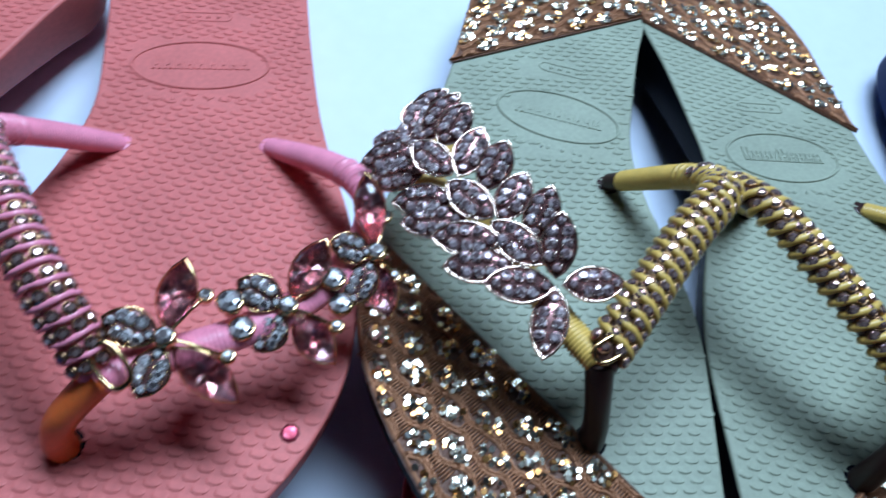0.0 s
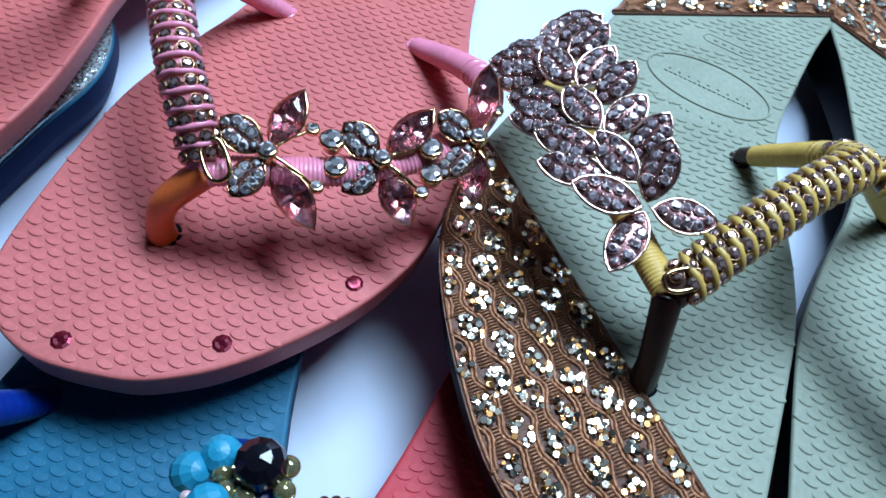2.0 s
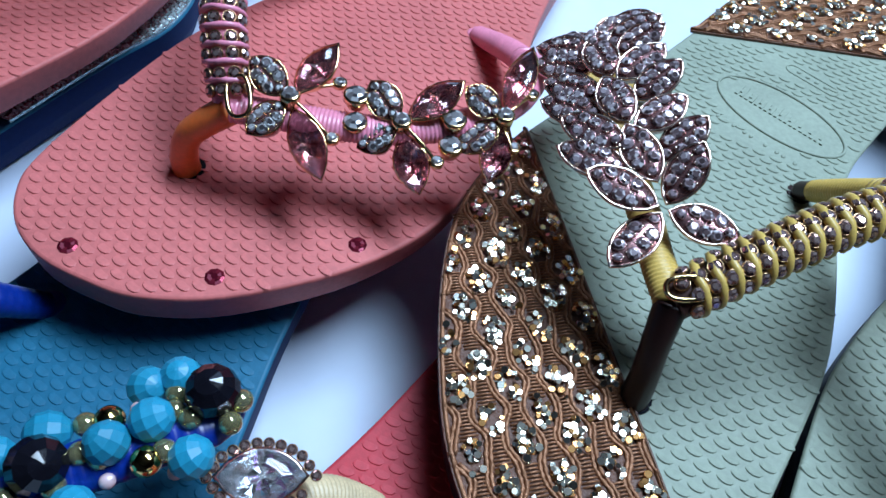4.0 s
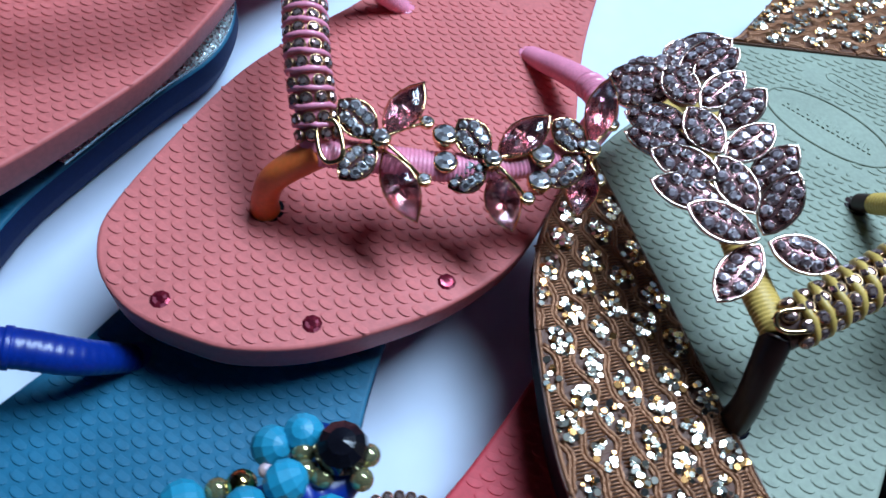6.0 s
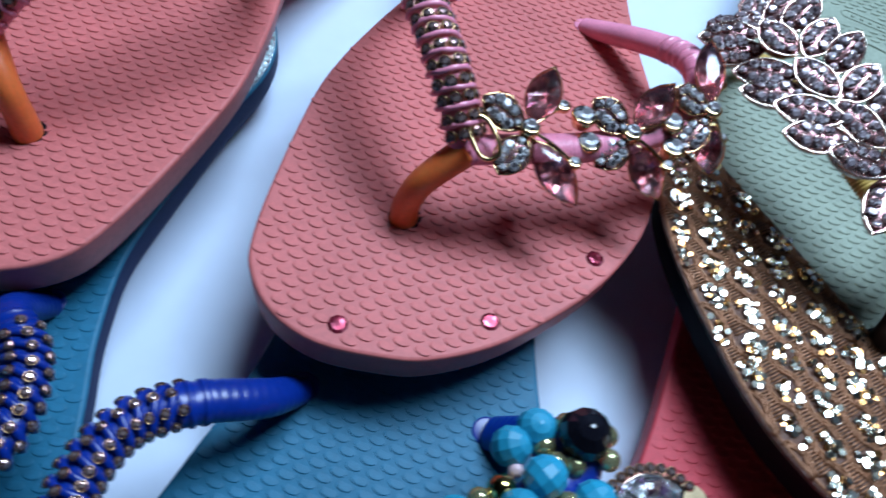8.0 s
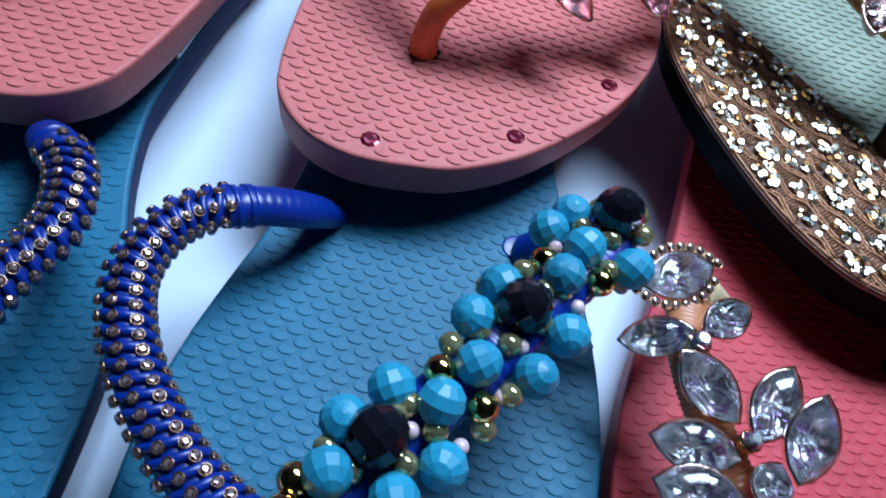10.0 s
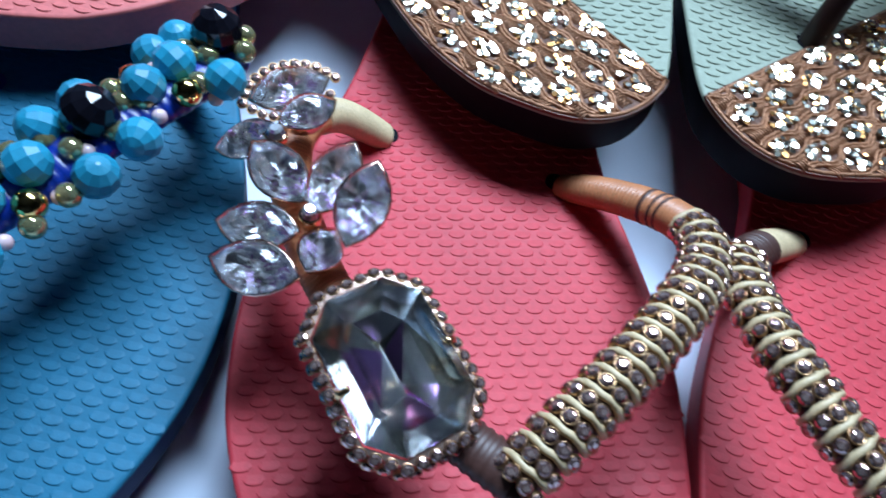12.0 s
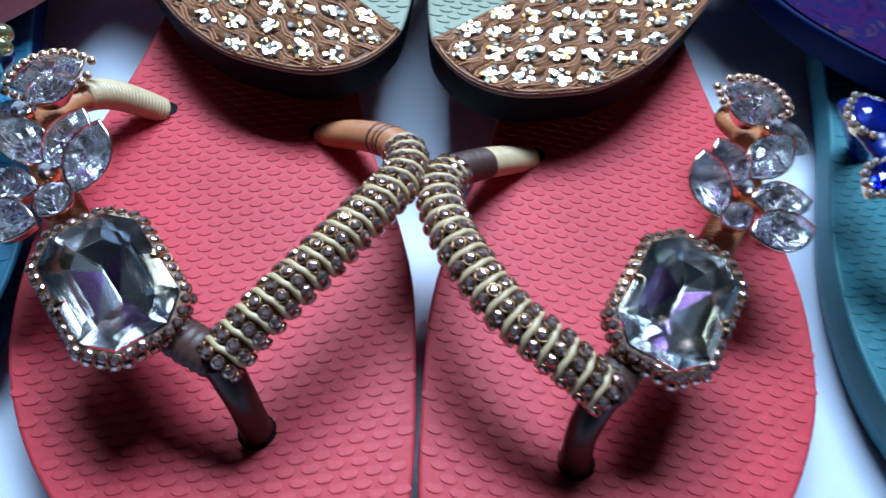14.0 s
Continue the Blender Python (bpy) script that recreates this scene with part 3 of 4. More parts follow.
def lace_patch(shoe, a, b, seed, keep):
    """Brown lace glued on the sole, cut along the line a-b, on the side of the point keep."""
    along = (b - a).normalized()
    nrm = Vector((-along.y, along.x, 0))
    if (keep - a).dot(nrm) < 0:
        nrm = -nrm
    area = clipped(shrunk(shoe.line, -0.0005), a, nrm)
    me, rng = Mesh(), random.Random(seed)
    z0, z1 = TH + 0.0001, TH + 0.0009
    me.loft([[(p.x, p.y, z) for p in area] for z in (z0, z1)], LACE, False)
    patch = part("lace_patch", me, shoe.sole_part, "brown lace patch with wavy cords and silver sequins")
    shoe.skip.append(lambda x, y: (Vector((x, y, 0)) - a).dot(nrm) > -0.0015)
    inner = shrunk(area, 0.0009) if area else area
    cords, sequins, stitches = Mesh(), Mesh(), Mesh()
    pitch, wave, amp = 0.0056, 0.0135, 0.0011
    for lane in range(-2, 22):
        run, off = [], lane * pitch + 0.0012
        phase = (lane % 2) * math.pi
        steps = [k * 0.0009 - 0.12 for k in range(270)]
        for s in steps + [None]:
            p = None
            if s is not None:
                p = a + along * s + nrm * (off + amp * math.sin(2 * math.pi * s / wave + phase) + 0.0012 * noise.noise(Vector((s * 220, lane * 3.7, seed))))
                if not inside(inner, p.x, p.y):
                    p = None
            if p is None:
                if len(run) > 4:
                    # two braided cords, thick and thin by turns
                    last = len(run) - 1
                    for k, shift in enumerate((-0.0005, 0.0005)):
                        cords.tube([q + nrm * shift + Vector((0, 0, z1 + 0.0002)) for q in run], lambda t: 0.00048 * (1.3 if (round(t * last) + k) % 2 else 0.75), LACE_CORD, 6)
                run = []
            else:
                run.append(p)
        # clusters of sequins where two cords part, ladder stitches where they meet
        s = -0.12 + (wave / 4 if lane % 2 else 3 * wave / 4)
        while s < 0.13:
            c = a + along * (s + rng.uniform(-0.0008, 0.0008)) + nrm * (off + pitch / 2)
            if inside(inner, c.x, c.y):
                for k in range(rng.randint(14, 34)):
                    ang, rad = rng.uniform(0, 6.3), 0.0030 * rng.random() ** 0.6
                    q = c + along * rad * math.cos(ang) * 1.3 + nrm * rad * math.sin(ang) * 0.9
                    if not inside(inner, q.x, q.y):
                        continue
                    r = rng.uniform(0.00052, 0.00100)
                    m = placed((q.x, q.y, z1 + 0.0005 + 0.0003 * k / 8), (rng.gauss(-0.05, 0.19), rng.gauss(-0.16, 0.15), 1), (1, 0, 0))
                    sequins.lathe([(r, 0), (r, 0.00012), (r * 0.86, 0.00024)], 7, SEQUIN_COPPER if rng.random() < 0.24 else SEQUIN, False, m)
            c2 = a + along * (s + wave / 2) + nrm * (off + pitch / 2)
            for k in range(-4, 5):
                q = c2 + along * k * 0.0008
                if inside(inner, q.x, q.y):
                    stitches.tube([q - nrm * 0.0019 + Vector((0, 0, z1)), q + Vector((0, 0, z1 + 0.0005)), q + nrm * 0.0019 + Vector((0, 0, z1))], 0.00028, LACE_CORD, 5)
            s += wave
    # corded rim along the cut and the sole's edge
    cords.tube([p + Vector((0, 0, z1)) for p in inner], 0.00055, LACE_CORD, 6, True)
    part("cord_work", cords, patch, "twisted brown cords of the lace", "stuff")
    part("ladder_stitching", stitches, patch, "ladder stitches between the cords", "stuff")
    part("sequin_scatter", sequins, patch, "clusters of silver and copper sequins", "stuff")


# ---- the pink pair ----
def butterfly(shoe, ref, pts, z, parent, size=1.0):
    lifts = (0, 5.5, -8, 4, -4, 0.5, -4)
    c, up_tip, down_tip, pave_up, pave_down, feel_a, feel_b = shoe.local(ref, [(*p, z + dz) for p, dz in zip(pts, lifts)])
    nz = Vector((0, -0.45, 1))
    me = Mesh()
    for tip, stone in ((up_tip, True), (down_tip, True), (pave_up, False), (pave_down, False)):
        m = facing(c.lerp(tip, 0.12), tip, nz)
        length = (tip - c).length
        if stone:
            marquise(me, length * 0.88, 0.0080 * size, 0.0030, PINK_GLASS, FOIL_PINK, GOLD, m, 0.82)
        else:
            pave_leaf(me, length * 0.90, 0.0080 * size, LEAF_BODY, GOLD, STONE_SMOKE, m, 5, int(length * 1e5))
    for end in (feel_a, feel_b):
        mid = c.lerp(end, 0.55) + Vector((0, 0, 0.0012))
        me.tube(spline([c + Vector((0, 0, 0.0012)), mid, end], 5), 0.00045, GOLD, 6)
        m = Matrix.Translation(end - Vector((0, 0, 0.0004)))
        me.lathe([(0.0012, -0.0005), (0.0017, 0), (0.00175, 0.0012), (0.0014, 0.0013)], 12, GOLD, True, m)
        me.lathe([(0.0015, 0.001), (0.001, 0.0018), (0.0006, 0.0019)], 8, STONE_SMOKE, False, m, True)
    m = Matrix.Translation(c + Vector((0, 0, 0.0006)))
    me.lathe([(0.0019, -0.003), (0.0023, 0), (0.0024, 0.0015), (0.002, 0.0017)], 14, GOLD, True, m)
    me.lathe([(0.0021, 0.0014), (0.0014, 0.0025), (0.0009, 0.0026)], 9, STONE_SMOKE, False, m, True)
    part("butterfly_charm", me, parent, "gold butterfly charm with pink pointed-oval stones")


def gold_link(me, at, normal, along, long_half, wide_half, wire=0.0006):
    m = placed(at, normal, along)
    ring = [Vector((wide_half * math.copysign(abs(math.cos(t)) ** 0.7, math.cos(t)), long_half * math.copysign(abs(math.sin(t)) ** 0.8, math.sin(t)), 0)) for t in (2 * math.pi * k / 28 for k in range(28))]
    me.tube(ring, wire, GOLD, 7, True, m)


def pink_straps(shoe, ref):
    apex = (-48, 65, 53)
    inner = shoe.local(ref, [apex, (-54, 71.5, 61), (-61, 80, 66.5), (-73, 97, 69), (-83, 112, 66), (-86, 122, 58), (-81, 134, 44), (-70.5, 145.4, 29)])
    outer = shoe.local(ref, [apex, (-35, 71, 53), (-22, 77.5, 52.5), (-10, 86, 52.5), (0, 99, 52), (3.5, 112, 51), (0.5, 124, 49), (-10, 136.5, 41), (-27.6, 150.4, 29)])
    foot = shoe.local(ref, [(-58, 55.5, 31), (-58, 56, 38), (-55.5, 58, 46), (-48, 65, 53)])
    shoe.post(POST_ORANGE, foot)
    frames = strap_frames(inner, 0.0005)
    me = Mesh()
    band(me, frames, 0.0085, 0.0062, SATIN_PINK, 0.0, 2, 14, 0.0, 0.60)
    band(me, frames, 0.0082, 0.0070, SATIN_PINK, 0.034, 1, 16, 0.57, 1.0, 0.22)
    strap = part("strap", me, shoe.root, "strap wound with shiny pink satin cord and rhinestones")
    slanted_wraps(strap, frames, 0.0088, 0.0066, SATIN_PINK, 7.5, 0.055, 0.60, 0.6, 0.00075)
    thread_rings(strap, frames, 0.0090, 0.0078, SATIN_PINK, (0.62, 0.645, 0.67, 0.70), 0.016)
    stone = round_stone(0.00150, CUP, STONE_TAUPE)
    stones_on(frames, 0.0085, 0.0062, stone, strap, 7.5, 0.035, 0.60, (28, 69, 111, 152), 0.0001, 0.1, 0.0)
    frames = strap_frames(outer, 0.0005)
    me = Mesh()
    band(me, frames, 0.0078, 0.0058, SATIN_PINK, 0.034, 1, 16, 0.0, 0.62)
    band(me, frames, 0.0082, 0.0070, SATIN_PINK, 0.034, 1, 16, 0.60, 1.0, 0.22)
    strap = part("strap", me, shoe.root, "pink satin strap set with butterfly charms")
    thread_rings(strap, frames, 0.0088, 0.0078, SATIN_PINK, (0.64, 0.665, 0.69, 0.72), 0.016)
    butterfly(shoe, ref, [(-36.2, 71.8), (-34.8, 88.2), (-21.0, 62.8), (-48.2, 73.9), (-39.6, 60.8), (-30.2, 82.4), (-24.0, 70.8)], 57.2, strap)
    butterfly(shoe, ref, [(-12.9, 82.4), (-6.2, 98.0), (-1.8, 74.0), (-23.8, 86.2), (-18.6, 73.8), (-5.6, 90.5), (-2.0, 81.0)], 55, strap)
    butterfly(shoe, ref, [(5.4, 98.5), (1.4, 118.5), (9.8, 86.5), (-5.4, 98.4), (0.6, 87.0), (7.0, 109.5), (10.2, 95.5)], 55, strap, 0.92)
    for p in shoe.local(ref, [(-24.9, 81.6, 58), (-22.0, 77.0, 55), (-3.8, 90.8, 56), (-1.6, 86.4, 52.5)]):
        me, m = Mesh(), Matrix.Translation(p)
        me.lathe([(0.0022, -0.003), (0.0030, -0.0006), (0.00305, 0.0003), (0.0027, 0.0005)], 14, GOLD, True, m)
        me.lathe([(0.0028, 0.0003), (0.0020, 0.0012), (0.0011, 0.0014)], 9, STONE_SMOKE, False, m, True)
        part("spacer_stone", me, strap, "smoky round stone in a gold cup")
    me = Mesh()
    link, along = shoe.local(ref, [(-45.1, 64.9, 58.6), (-48.5, 68.2, 61.0)])
    gold_link(me, link, (0.1, -0.5, 1), along - link, 0.0050, 0.0027)
    part("gold_link", me, strap, "small oval gold link")
    shoe.plug(inner[-1], SATIN_PINK)
    shoe.plug(outer[-1], SATIN_PINK)


pink = FlipFlop(-0.058, 0.0555, -5.57, 1, True, "salmon pink rubber flip-flop with butterfly-studded pink straps", "pink pair", toe=1.05)
pink_mate = FlipFlop(-0.149, 0.0445, 2.0, -1, True, "salmon pink rubber flip-flop with orange toe post", "pink pair")
for shoe in (pink, pink_mate):
    shoe.sole(RUBBER_PINK, RUBBER_PINK)
    shoe.emblem(-0.0088, 0.1262, radians(15))
    pink_straps(shoe, pink)
    gem = Mesh()
    gem.lathe([(0.0023, 0), (0.0023, 0.00012), (0.0016, 0.00040), (0.0008, 0.00042)], 9, TOE_GEM, False, None, True)
    for p in shoe.local(pink, [(-62.5, 22.8, 33), (-31, 35.5, 33), (-10.5, 62, 32.5)]):
        part("toe_gem", gem, shoe.sole_part, "small flat pink rhinestone", m=Matrix.Translation((p.x, p.y, TH)))
        shoe.skip.append(lambda x, y, c=p: (x - c.x) ** 2 + (y - c.y) ** 2 < 0.0034 ** 2)
    shoe.relief(h=0.00033)


# ---- the sage pair ----
LEAVES = [(47.1, 90, 43.8, 74.5), (48.2, 90.5, 62.4, 92.2), (45.7, 89.2, 30.1, 88.1), (47.3, 93.4, 47.6, 106.2), (43.2, 94.3, 31.7, 103.6), (36.6, 94.6, 21.5, 93.6),
          (41.3, 101.9, 45.5, 113), (33.8, 99.2, 18.5, 100.9), (33.4, 105, 39.2, 116.2), (31.7, 105, 21.4, 113.9), (25.7, 105.7, 11.5, 106.2), (22.8, 110.6, 9.3, 111.7),
          (29.6, 113.4, 34.3, 124.2), (23.6, 116.5, 28.6, 129.4), (22.2, 117.8, 12.7, 126.3), (16.4, 122.6, 2.5, 121.2), (14.2, 127.3, 0.8, 126.2), (19.4, 128.6, 25.6, 138.2), (11.9, 141, 20.8, 147.5), (13.2, 128, 11.5, 140), (15.5, 132.5, 23.2, 143.5), (12.6, 136, 14.5, 147), (10.5, 131, 3.5, 136)]


# heights of each leaf's base and tip
LEAF_Z = [(60.6, 57.5), (61.9, 62.5), (63, 64), (60.5, 68), (64, 65.3), (62.8, 60.6), (62.2, 68.8), (64.6, 61.6), (64.3, 68.7), (65.5, 65.5),
          (63, 58.5), (64, 59), (64.5, 70.5), (65, 68.5), (64, 64), (59.5, 54), (60.5, 55), (62, 67.5), (55, 62.5), (60, 57), (59, 65.5), (56.5, 58.5), (57, 53)]


def sage_straps(shoe, ref):
    apex = (57.5, 75, 56)
    inner = shoe.local(ref, [apex, (66, 87, 62), (79, 105, 67), (88, 115.5, 68), (92, 123, 65), (90, 134, 55), (78, 149.5, 31)])
    outer = shoe.local(ref, [apex, (51.5, 83, 55), (45, 92, 55), (36, 102, 56.5), (26, 113, 57), (17.5, 124, 53.5), (15.5, 136, 47), (21, 149, 38), (34.7, 160, 29)])
    foot = shoe.local(ref, [(62, 64, 31), (61, 66, 40), (59, 70, 49), (57.5, 75, 56)])
    shoe.post(POST_BROWN, foot, 0.0032)
    frames = strap_frames(inner, 0.0005)
    me = Mesh()
    band(me, frames, 0.0086, 0.0064, THREAD_BROWN, 0.0, 2, 14, 0.0, 0.64)
    band(me, frames, 0.0080, 0.0070, THREAD_GOLD, 0.040, 1, 16, 0.63, 0.95, 0.15)
    band(me, frames, 0.0062, 0.0056, POST_BROWN, 0.0, 2, 14, 0.94, 1.0)
    strap = part("strap", me, shoe.root, "strap wound with gold cord and mauve rhinestones")
    slanted_wraps(strap, frames, 0.0088, 0.0066, THREAD_GOLD, 7, 0.06, 0.66, 3.0, 0.00105)
    thread_rings(strap, frames, 0.0086, 0.0076, THREAD_GOLD, (0.66, 0.68, 0.70, 0.72), 0.014)
    stone = round_stone(0.0016, CUP, STONE_BROWN)
    stones_on(frames, 0.0086, 0.0064, stone, strap, 7, 0.03, 0.66, (20, 62, 104, 146), 0.0001)
    link, along = shoe.local(ref, [(58.5, 76, 61.0), (65, 80, 62)])
    me = Mesh()
    gold_link(me, link, (0, -0.45, 1), along - link, 0.0042, 0.0023)
    part("gold_link", me, strap, "small oval gold link")
    frames = strap_frames(outer, 0.0005)
    me = Mesh()
    band(me, frames, 0.0076, 0.0056, THREAD_GOLD, 0.040, 1, 16, 0.0, 1.0, 0.2)
    strap = part("strap", me, shoe.root, "gold-wound strap covered by a spray of crystal leaves")
    for k, ((bx, by, tx, ty), (base_z, tip_z)) in enumerate(zip(LEAVES, LEAF_Z)):
        base, tip = shoe.local(ref, [(bx, by, base_z), (tx, ty, tip_z)])
        me = Mesh()
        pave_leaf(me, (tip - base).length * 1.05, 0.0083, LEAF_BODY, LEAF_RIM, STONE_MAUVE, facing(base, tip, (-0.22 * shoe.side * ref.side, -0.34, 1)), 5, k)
        part("crystal_leaf", me, strap, "rose gold leaf paved with mauve stones")
    shoe.plug(inner[-1], POST_BROWN)
    shoe.plug(outer[-1], POST_BROWN)


sage = FlipFlop(0.062, 0.064, 3.7, -1, True, "sage green flip-flop with crystal leaf strap and brown lace", "sage pair", toe=1.33)
sage_mate = FlipFlop(0.132, 0.058, -9.0, 1, True, "sage green flip-flop with gold rhinestone strap and brown lace", "sage pair", toe=1.32)
sage_mate.bend = lambda u: (-0.008 * min(1.0, max(0.0, (0.004 - u) / 0.020)), 0.0)
for k, shoe in enumerate((sage, sage_mate)):
    shoe.sole(RUBBER_SAGE, RUBBER_BLACK)
    shoe.emblem(-0.0099 if shoe is sage else -0.0050, 0.1135, radians(14))
    sage_straps(shoe, sage)
    a, b, keep = shoe.local(sage, [(20.5, 106, 32), (75.5, 49, 32), (20, 50, 32)])
    flat = [Vector((q.x, q.y, 0)) for q in (a, b, keep)]
    lace_patch(shoe, flat[0], flat[1], 3 + k, flat[2])
    a, b, keep = shoe.local(sage, [(32, 201, 27), (112, 244, 27), (50, 280, 27)])
    flat = [Vector((q.x, q.y, 0)) for q in (a, b, keep)]
    lace_patch(shoe, flat[0], flat[1], 13 + k, flat[2])
    shoe.relief(h=0.00033)


# ---- the red pair ----
def big_crystal(shoe, ref, parent):
    c, end, across = shoe.local(ref, [(38.2, -52.8, 43), (48.3, -66.2, 42), (49.5, -45, 44)])
    m = placed(c, (0.05, -0.10, 1), end - c)
    half_l, half_w, cut = 0.0139, 0.0098, 0.0048

    def octagon(k, z, ky=None):
        ky = ky or k
        pts = [(half_w - cut, -half_l), (half_w, -half_l + cut), (half_w, half_l - cut), (half_w - cut, half_l),
               (-half_w + cut, half_l), (-half_w, half_l - cut), (-half_w, -half_l + cut), (-half_w + cut, -half_l)]
        return [(x * k, y * ky, z) for x, y in pts]
    me = Mesh()
    back = [octagon(0.02, -0.0050, 0.34), octagon(0.52, -0.0030, 0.66), octagon(1.0, 0.0004)]
    me.loft([octagon(1.0, 0.0004), octagon(0.995, 0.0009), octagon(0.82, 0.0024, 0.87), octagon(0.60, 0.0036, 0.70)], CLEAR_GLASS, False, m, "top")
    foil_back(me, back, FOIL_CLEAR, m, 0.0007, 5)
    part("large_crystal", me, parent, "large clear emerald-cut crystal with violet sheen")
    me = Mesh()
    me.loft([octagon(0.80, -0.0068), octagon(1.06, -0.0010), octagon(1.09, 0.0002), octagon(1.02, 0.0002)], ROSE_GOLD, False, m, False)
    for k in (-1, 1):
        me.tube([Vector((k * half_w * 1.06, 0.001, 0)), Vector((k * half_w * 1.02, 0.001, 0.0016)), Vector((k * half_w * 0.86, 0.001, 0.0029))], 0.0007, GOLD, 6, m=m)
    frame_part = part("crystal_setting", me, parent, "rose gold setting with claws")
    stone = round_stone(0.0011, CUP, STONE_BROWN)
    ring = even([Vector(p) for p in octagon(1.10, -0.0004)] + [Vector(octagon(1.10, -0.0004)[0])], 0.0025)
    for p in ring[:-1]:
        part("rhinestone", stone, frame_part, m=m @ placed(p, (p.x * 40, p.y * 40, 1), (0, 1, 0)))
    ring = even([Vector(p) for p in octagon(1.14, -0.0026)] + [Vector(octagon(1.14, -0.0026)[0])], 0.0025)
    for p in ring[:-1]:
        part("rhinestone", stone, frame_part, m=m @ placed(p, (p.x * 90, p.y * 90, 0.6), (0, 1, 0)))


def red_straps(shoe, ref):
    apex = (60, -66, 37)
    inner = shoe.local(ref, [apex, (68, -57, 40.5), (77, -46.5, 42), (87, -33, 42), (93, -22, 39), (94, -13, 36), (89.5, -4, 31), (80, 5, 23), (69.5, 12, 14.5)])
    outer = shoe.local(ref, [apex, (50, -60, 36), (38, -50, 33.5), (25, -37, 34), (15.5, -22, 35.5), (11, -8, 35.5), (12, 3, 33), (17.5, 12, 26.5), (27.6, 18, 14.5)])
    if shoe is not ref:
        outer[-1] += Vector((0.018, 0.010, 0))
        outer[-2] += Vector((0.012, 0.005, 0))
    foot = shoe.local(ref, [(64.7, -72.7, 14), (64.5, -72.2, 22), (63, -70, 30), (60, -66, 37)])
    shoe.post(POST_BROWN, foot, 0.0033)
    frames = strap_frames(inner, 0.0005)
    me = Mesh()
    band(me, frames, 0.0078, 0.0060, THREAD_BROWN, 0.0, 2, 14, 0.0, 0.66)
    band(me, frames, 0.0086, 0.0074, THREAD_COPPER if shoe is ref else THREAD_BROWN, 0.034, 1, 16, 0.64, 0.80)
    band(me, frames, 0.0084, 0.0072, THREAD_COPPER if shoe is ref else THREAD_BEIGE, 0.034, 1, 16, 0.79, 0.985, 0.25)
    strap = part("strap", me, shoe.root, "strap wound with beige cord and rows of rhinestones")
    slanted_wraps(strap, frames, 0.0082, 0.0064, THREAD_BEIGE, 8, 0.022, 0.68, -1.0, 0.00074)
    thread_rings(strap, frames, 0.0091, 0.0079, THREAD_BROWN, (0.70, 0.72, 0.745), 0.010)
    stone = round_stone(0.00136, CUP, STONE_BROWN)
    stones_on(frames, 0.0078, 0.0060, stone, strap, 8, 0.0, 0.66, (-8, 30, 66, 102, 138, 174), 0.0005, 0.12, 0.0)
    frames = strap_frames(outer, 0.0005)
    me = Mesh()
    band(me, frames, 0.0086, 0.0058, THREAD_BROWN, 0.030, 2, 16, 0.0, 0.30)
    band(me, frames, 0.0084, 0.0058, THREAD_COPPER, 0.034, 1, 16, 0.29, 0.80)
    band(me, frames, 0.0086, 0.0074, THREAD_BEIGE, 0.034, 1, 16, 0.78, 0.985, 0.15)
    strap = part("strap", me, shoe.root, "copper-wound strap with a fan of clear crystals")
    big_crystal(shoe, ref, strap)
    fan = [(0.6, 1.6, 14.4, 11.0, 0.0100, 38, 38), (-2.8, -10.8, 9.6, -9.0, 0.0075, 36, 43), (18.6, -1.6, 9.8, -9.6, 0.0073, 45, 45), (6.1, -14.5, 17.6, -24.1, 0.0093, 44.5, 42),
           (24.8, -14.0, 20.2, -27.6, 0.0087, 48, 44), (29.8, -18.6, 27.0, -33.0, 0.0091, 49.5, 44), (3.2, -29.5, 18.1, -30.6, 0.0089, 39.5, 42), (4.3, -37.1, 20.0, -39.4, 0.0096, 39.5, 41.5),
           (24.2, -30.4, 21.2, -38.6, 0.0075, 43.5, 43)]
    for k, (tx, ty, bx, by, wide, tip_z, base_z) in enumerate(fan):
        base, tip = shoe.local(ref, [(bx, by, base_z), (tx, ty, tip_z)])
        way = tip - base
        me = Mesh()
        m = facing(base, tip, (0.0, -0.28, 1))
        marquise(me, way.length, wide, 0.0038, CLEAR_GLASS, FOIL_FAN, ROSE_GOLD, m, 0.74)
        if k == 0:
            # the top crystal has a rim of small dark stones
            for x, y, z in even([Vector((x, y, -0.0004)) for x, y, z in scaled(boat(way.length, wide, 8, 0.6), 1.22, 0, way.length)], 0.0023):
                part("rhinestone", round_stone(0.0011, CUP, STONE_BROWN), strap, m=m @ Matrix.Translation((x, y, z)))
        part("fan_crystal", me, strap, "clear pointed-oval crystal in a gold claw setting")
    for x, y, z, r in ((9.5, -11.5, 44, 2.2), (19.5, -27.5, 43, 2.0)):
        p = shoe.local(ref, [(x, y, z)])[0]
        me, m = Mesh(), Matrix.Translation(p)
        r /= 1000
        me.lathe([(r * 0.7, -0.004), (r, -0.0006), (r * 1.03, 0.0005), (r * 0.9, 0.0007)], 14, GOLD, True, m)
        me.lathe([(r * 0.95, 0.0004), (r * 0.66, 0.0020), (r * 0.42, 0.0024)], 8, STONE_CLEAR, False, m, True)
        part("round_crystal", me, strap, "round clear crystal in a gold cup")
    # small black discs stand in for the dark holes the straps enter
    shoe.plug(inner[-1], RUBBER_BLACK, 0.72)
    shoe.plug(outer[-1], RUBBER_BLACK, 0.72)


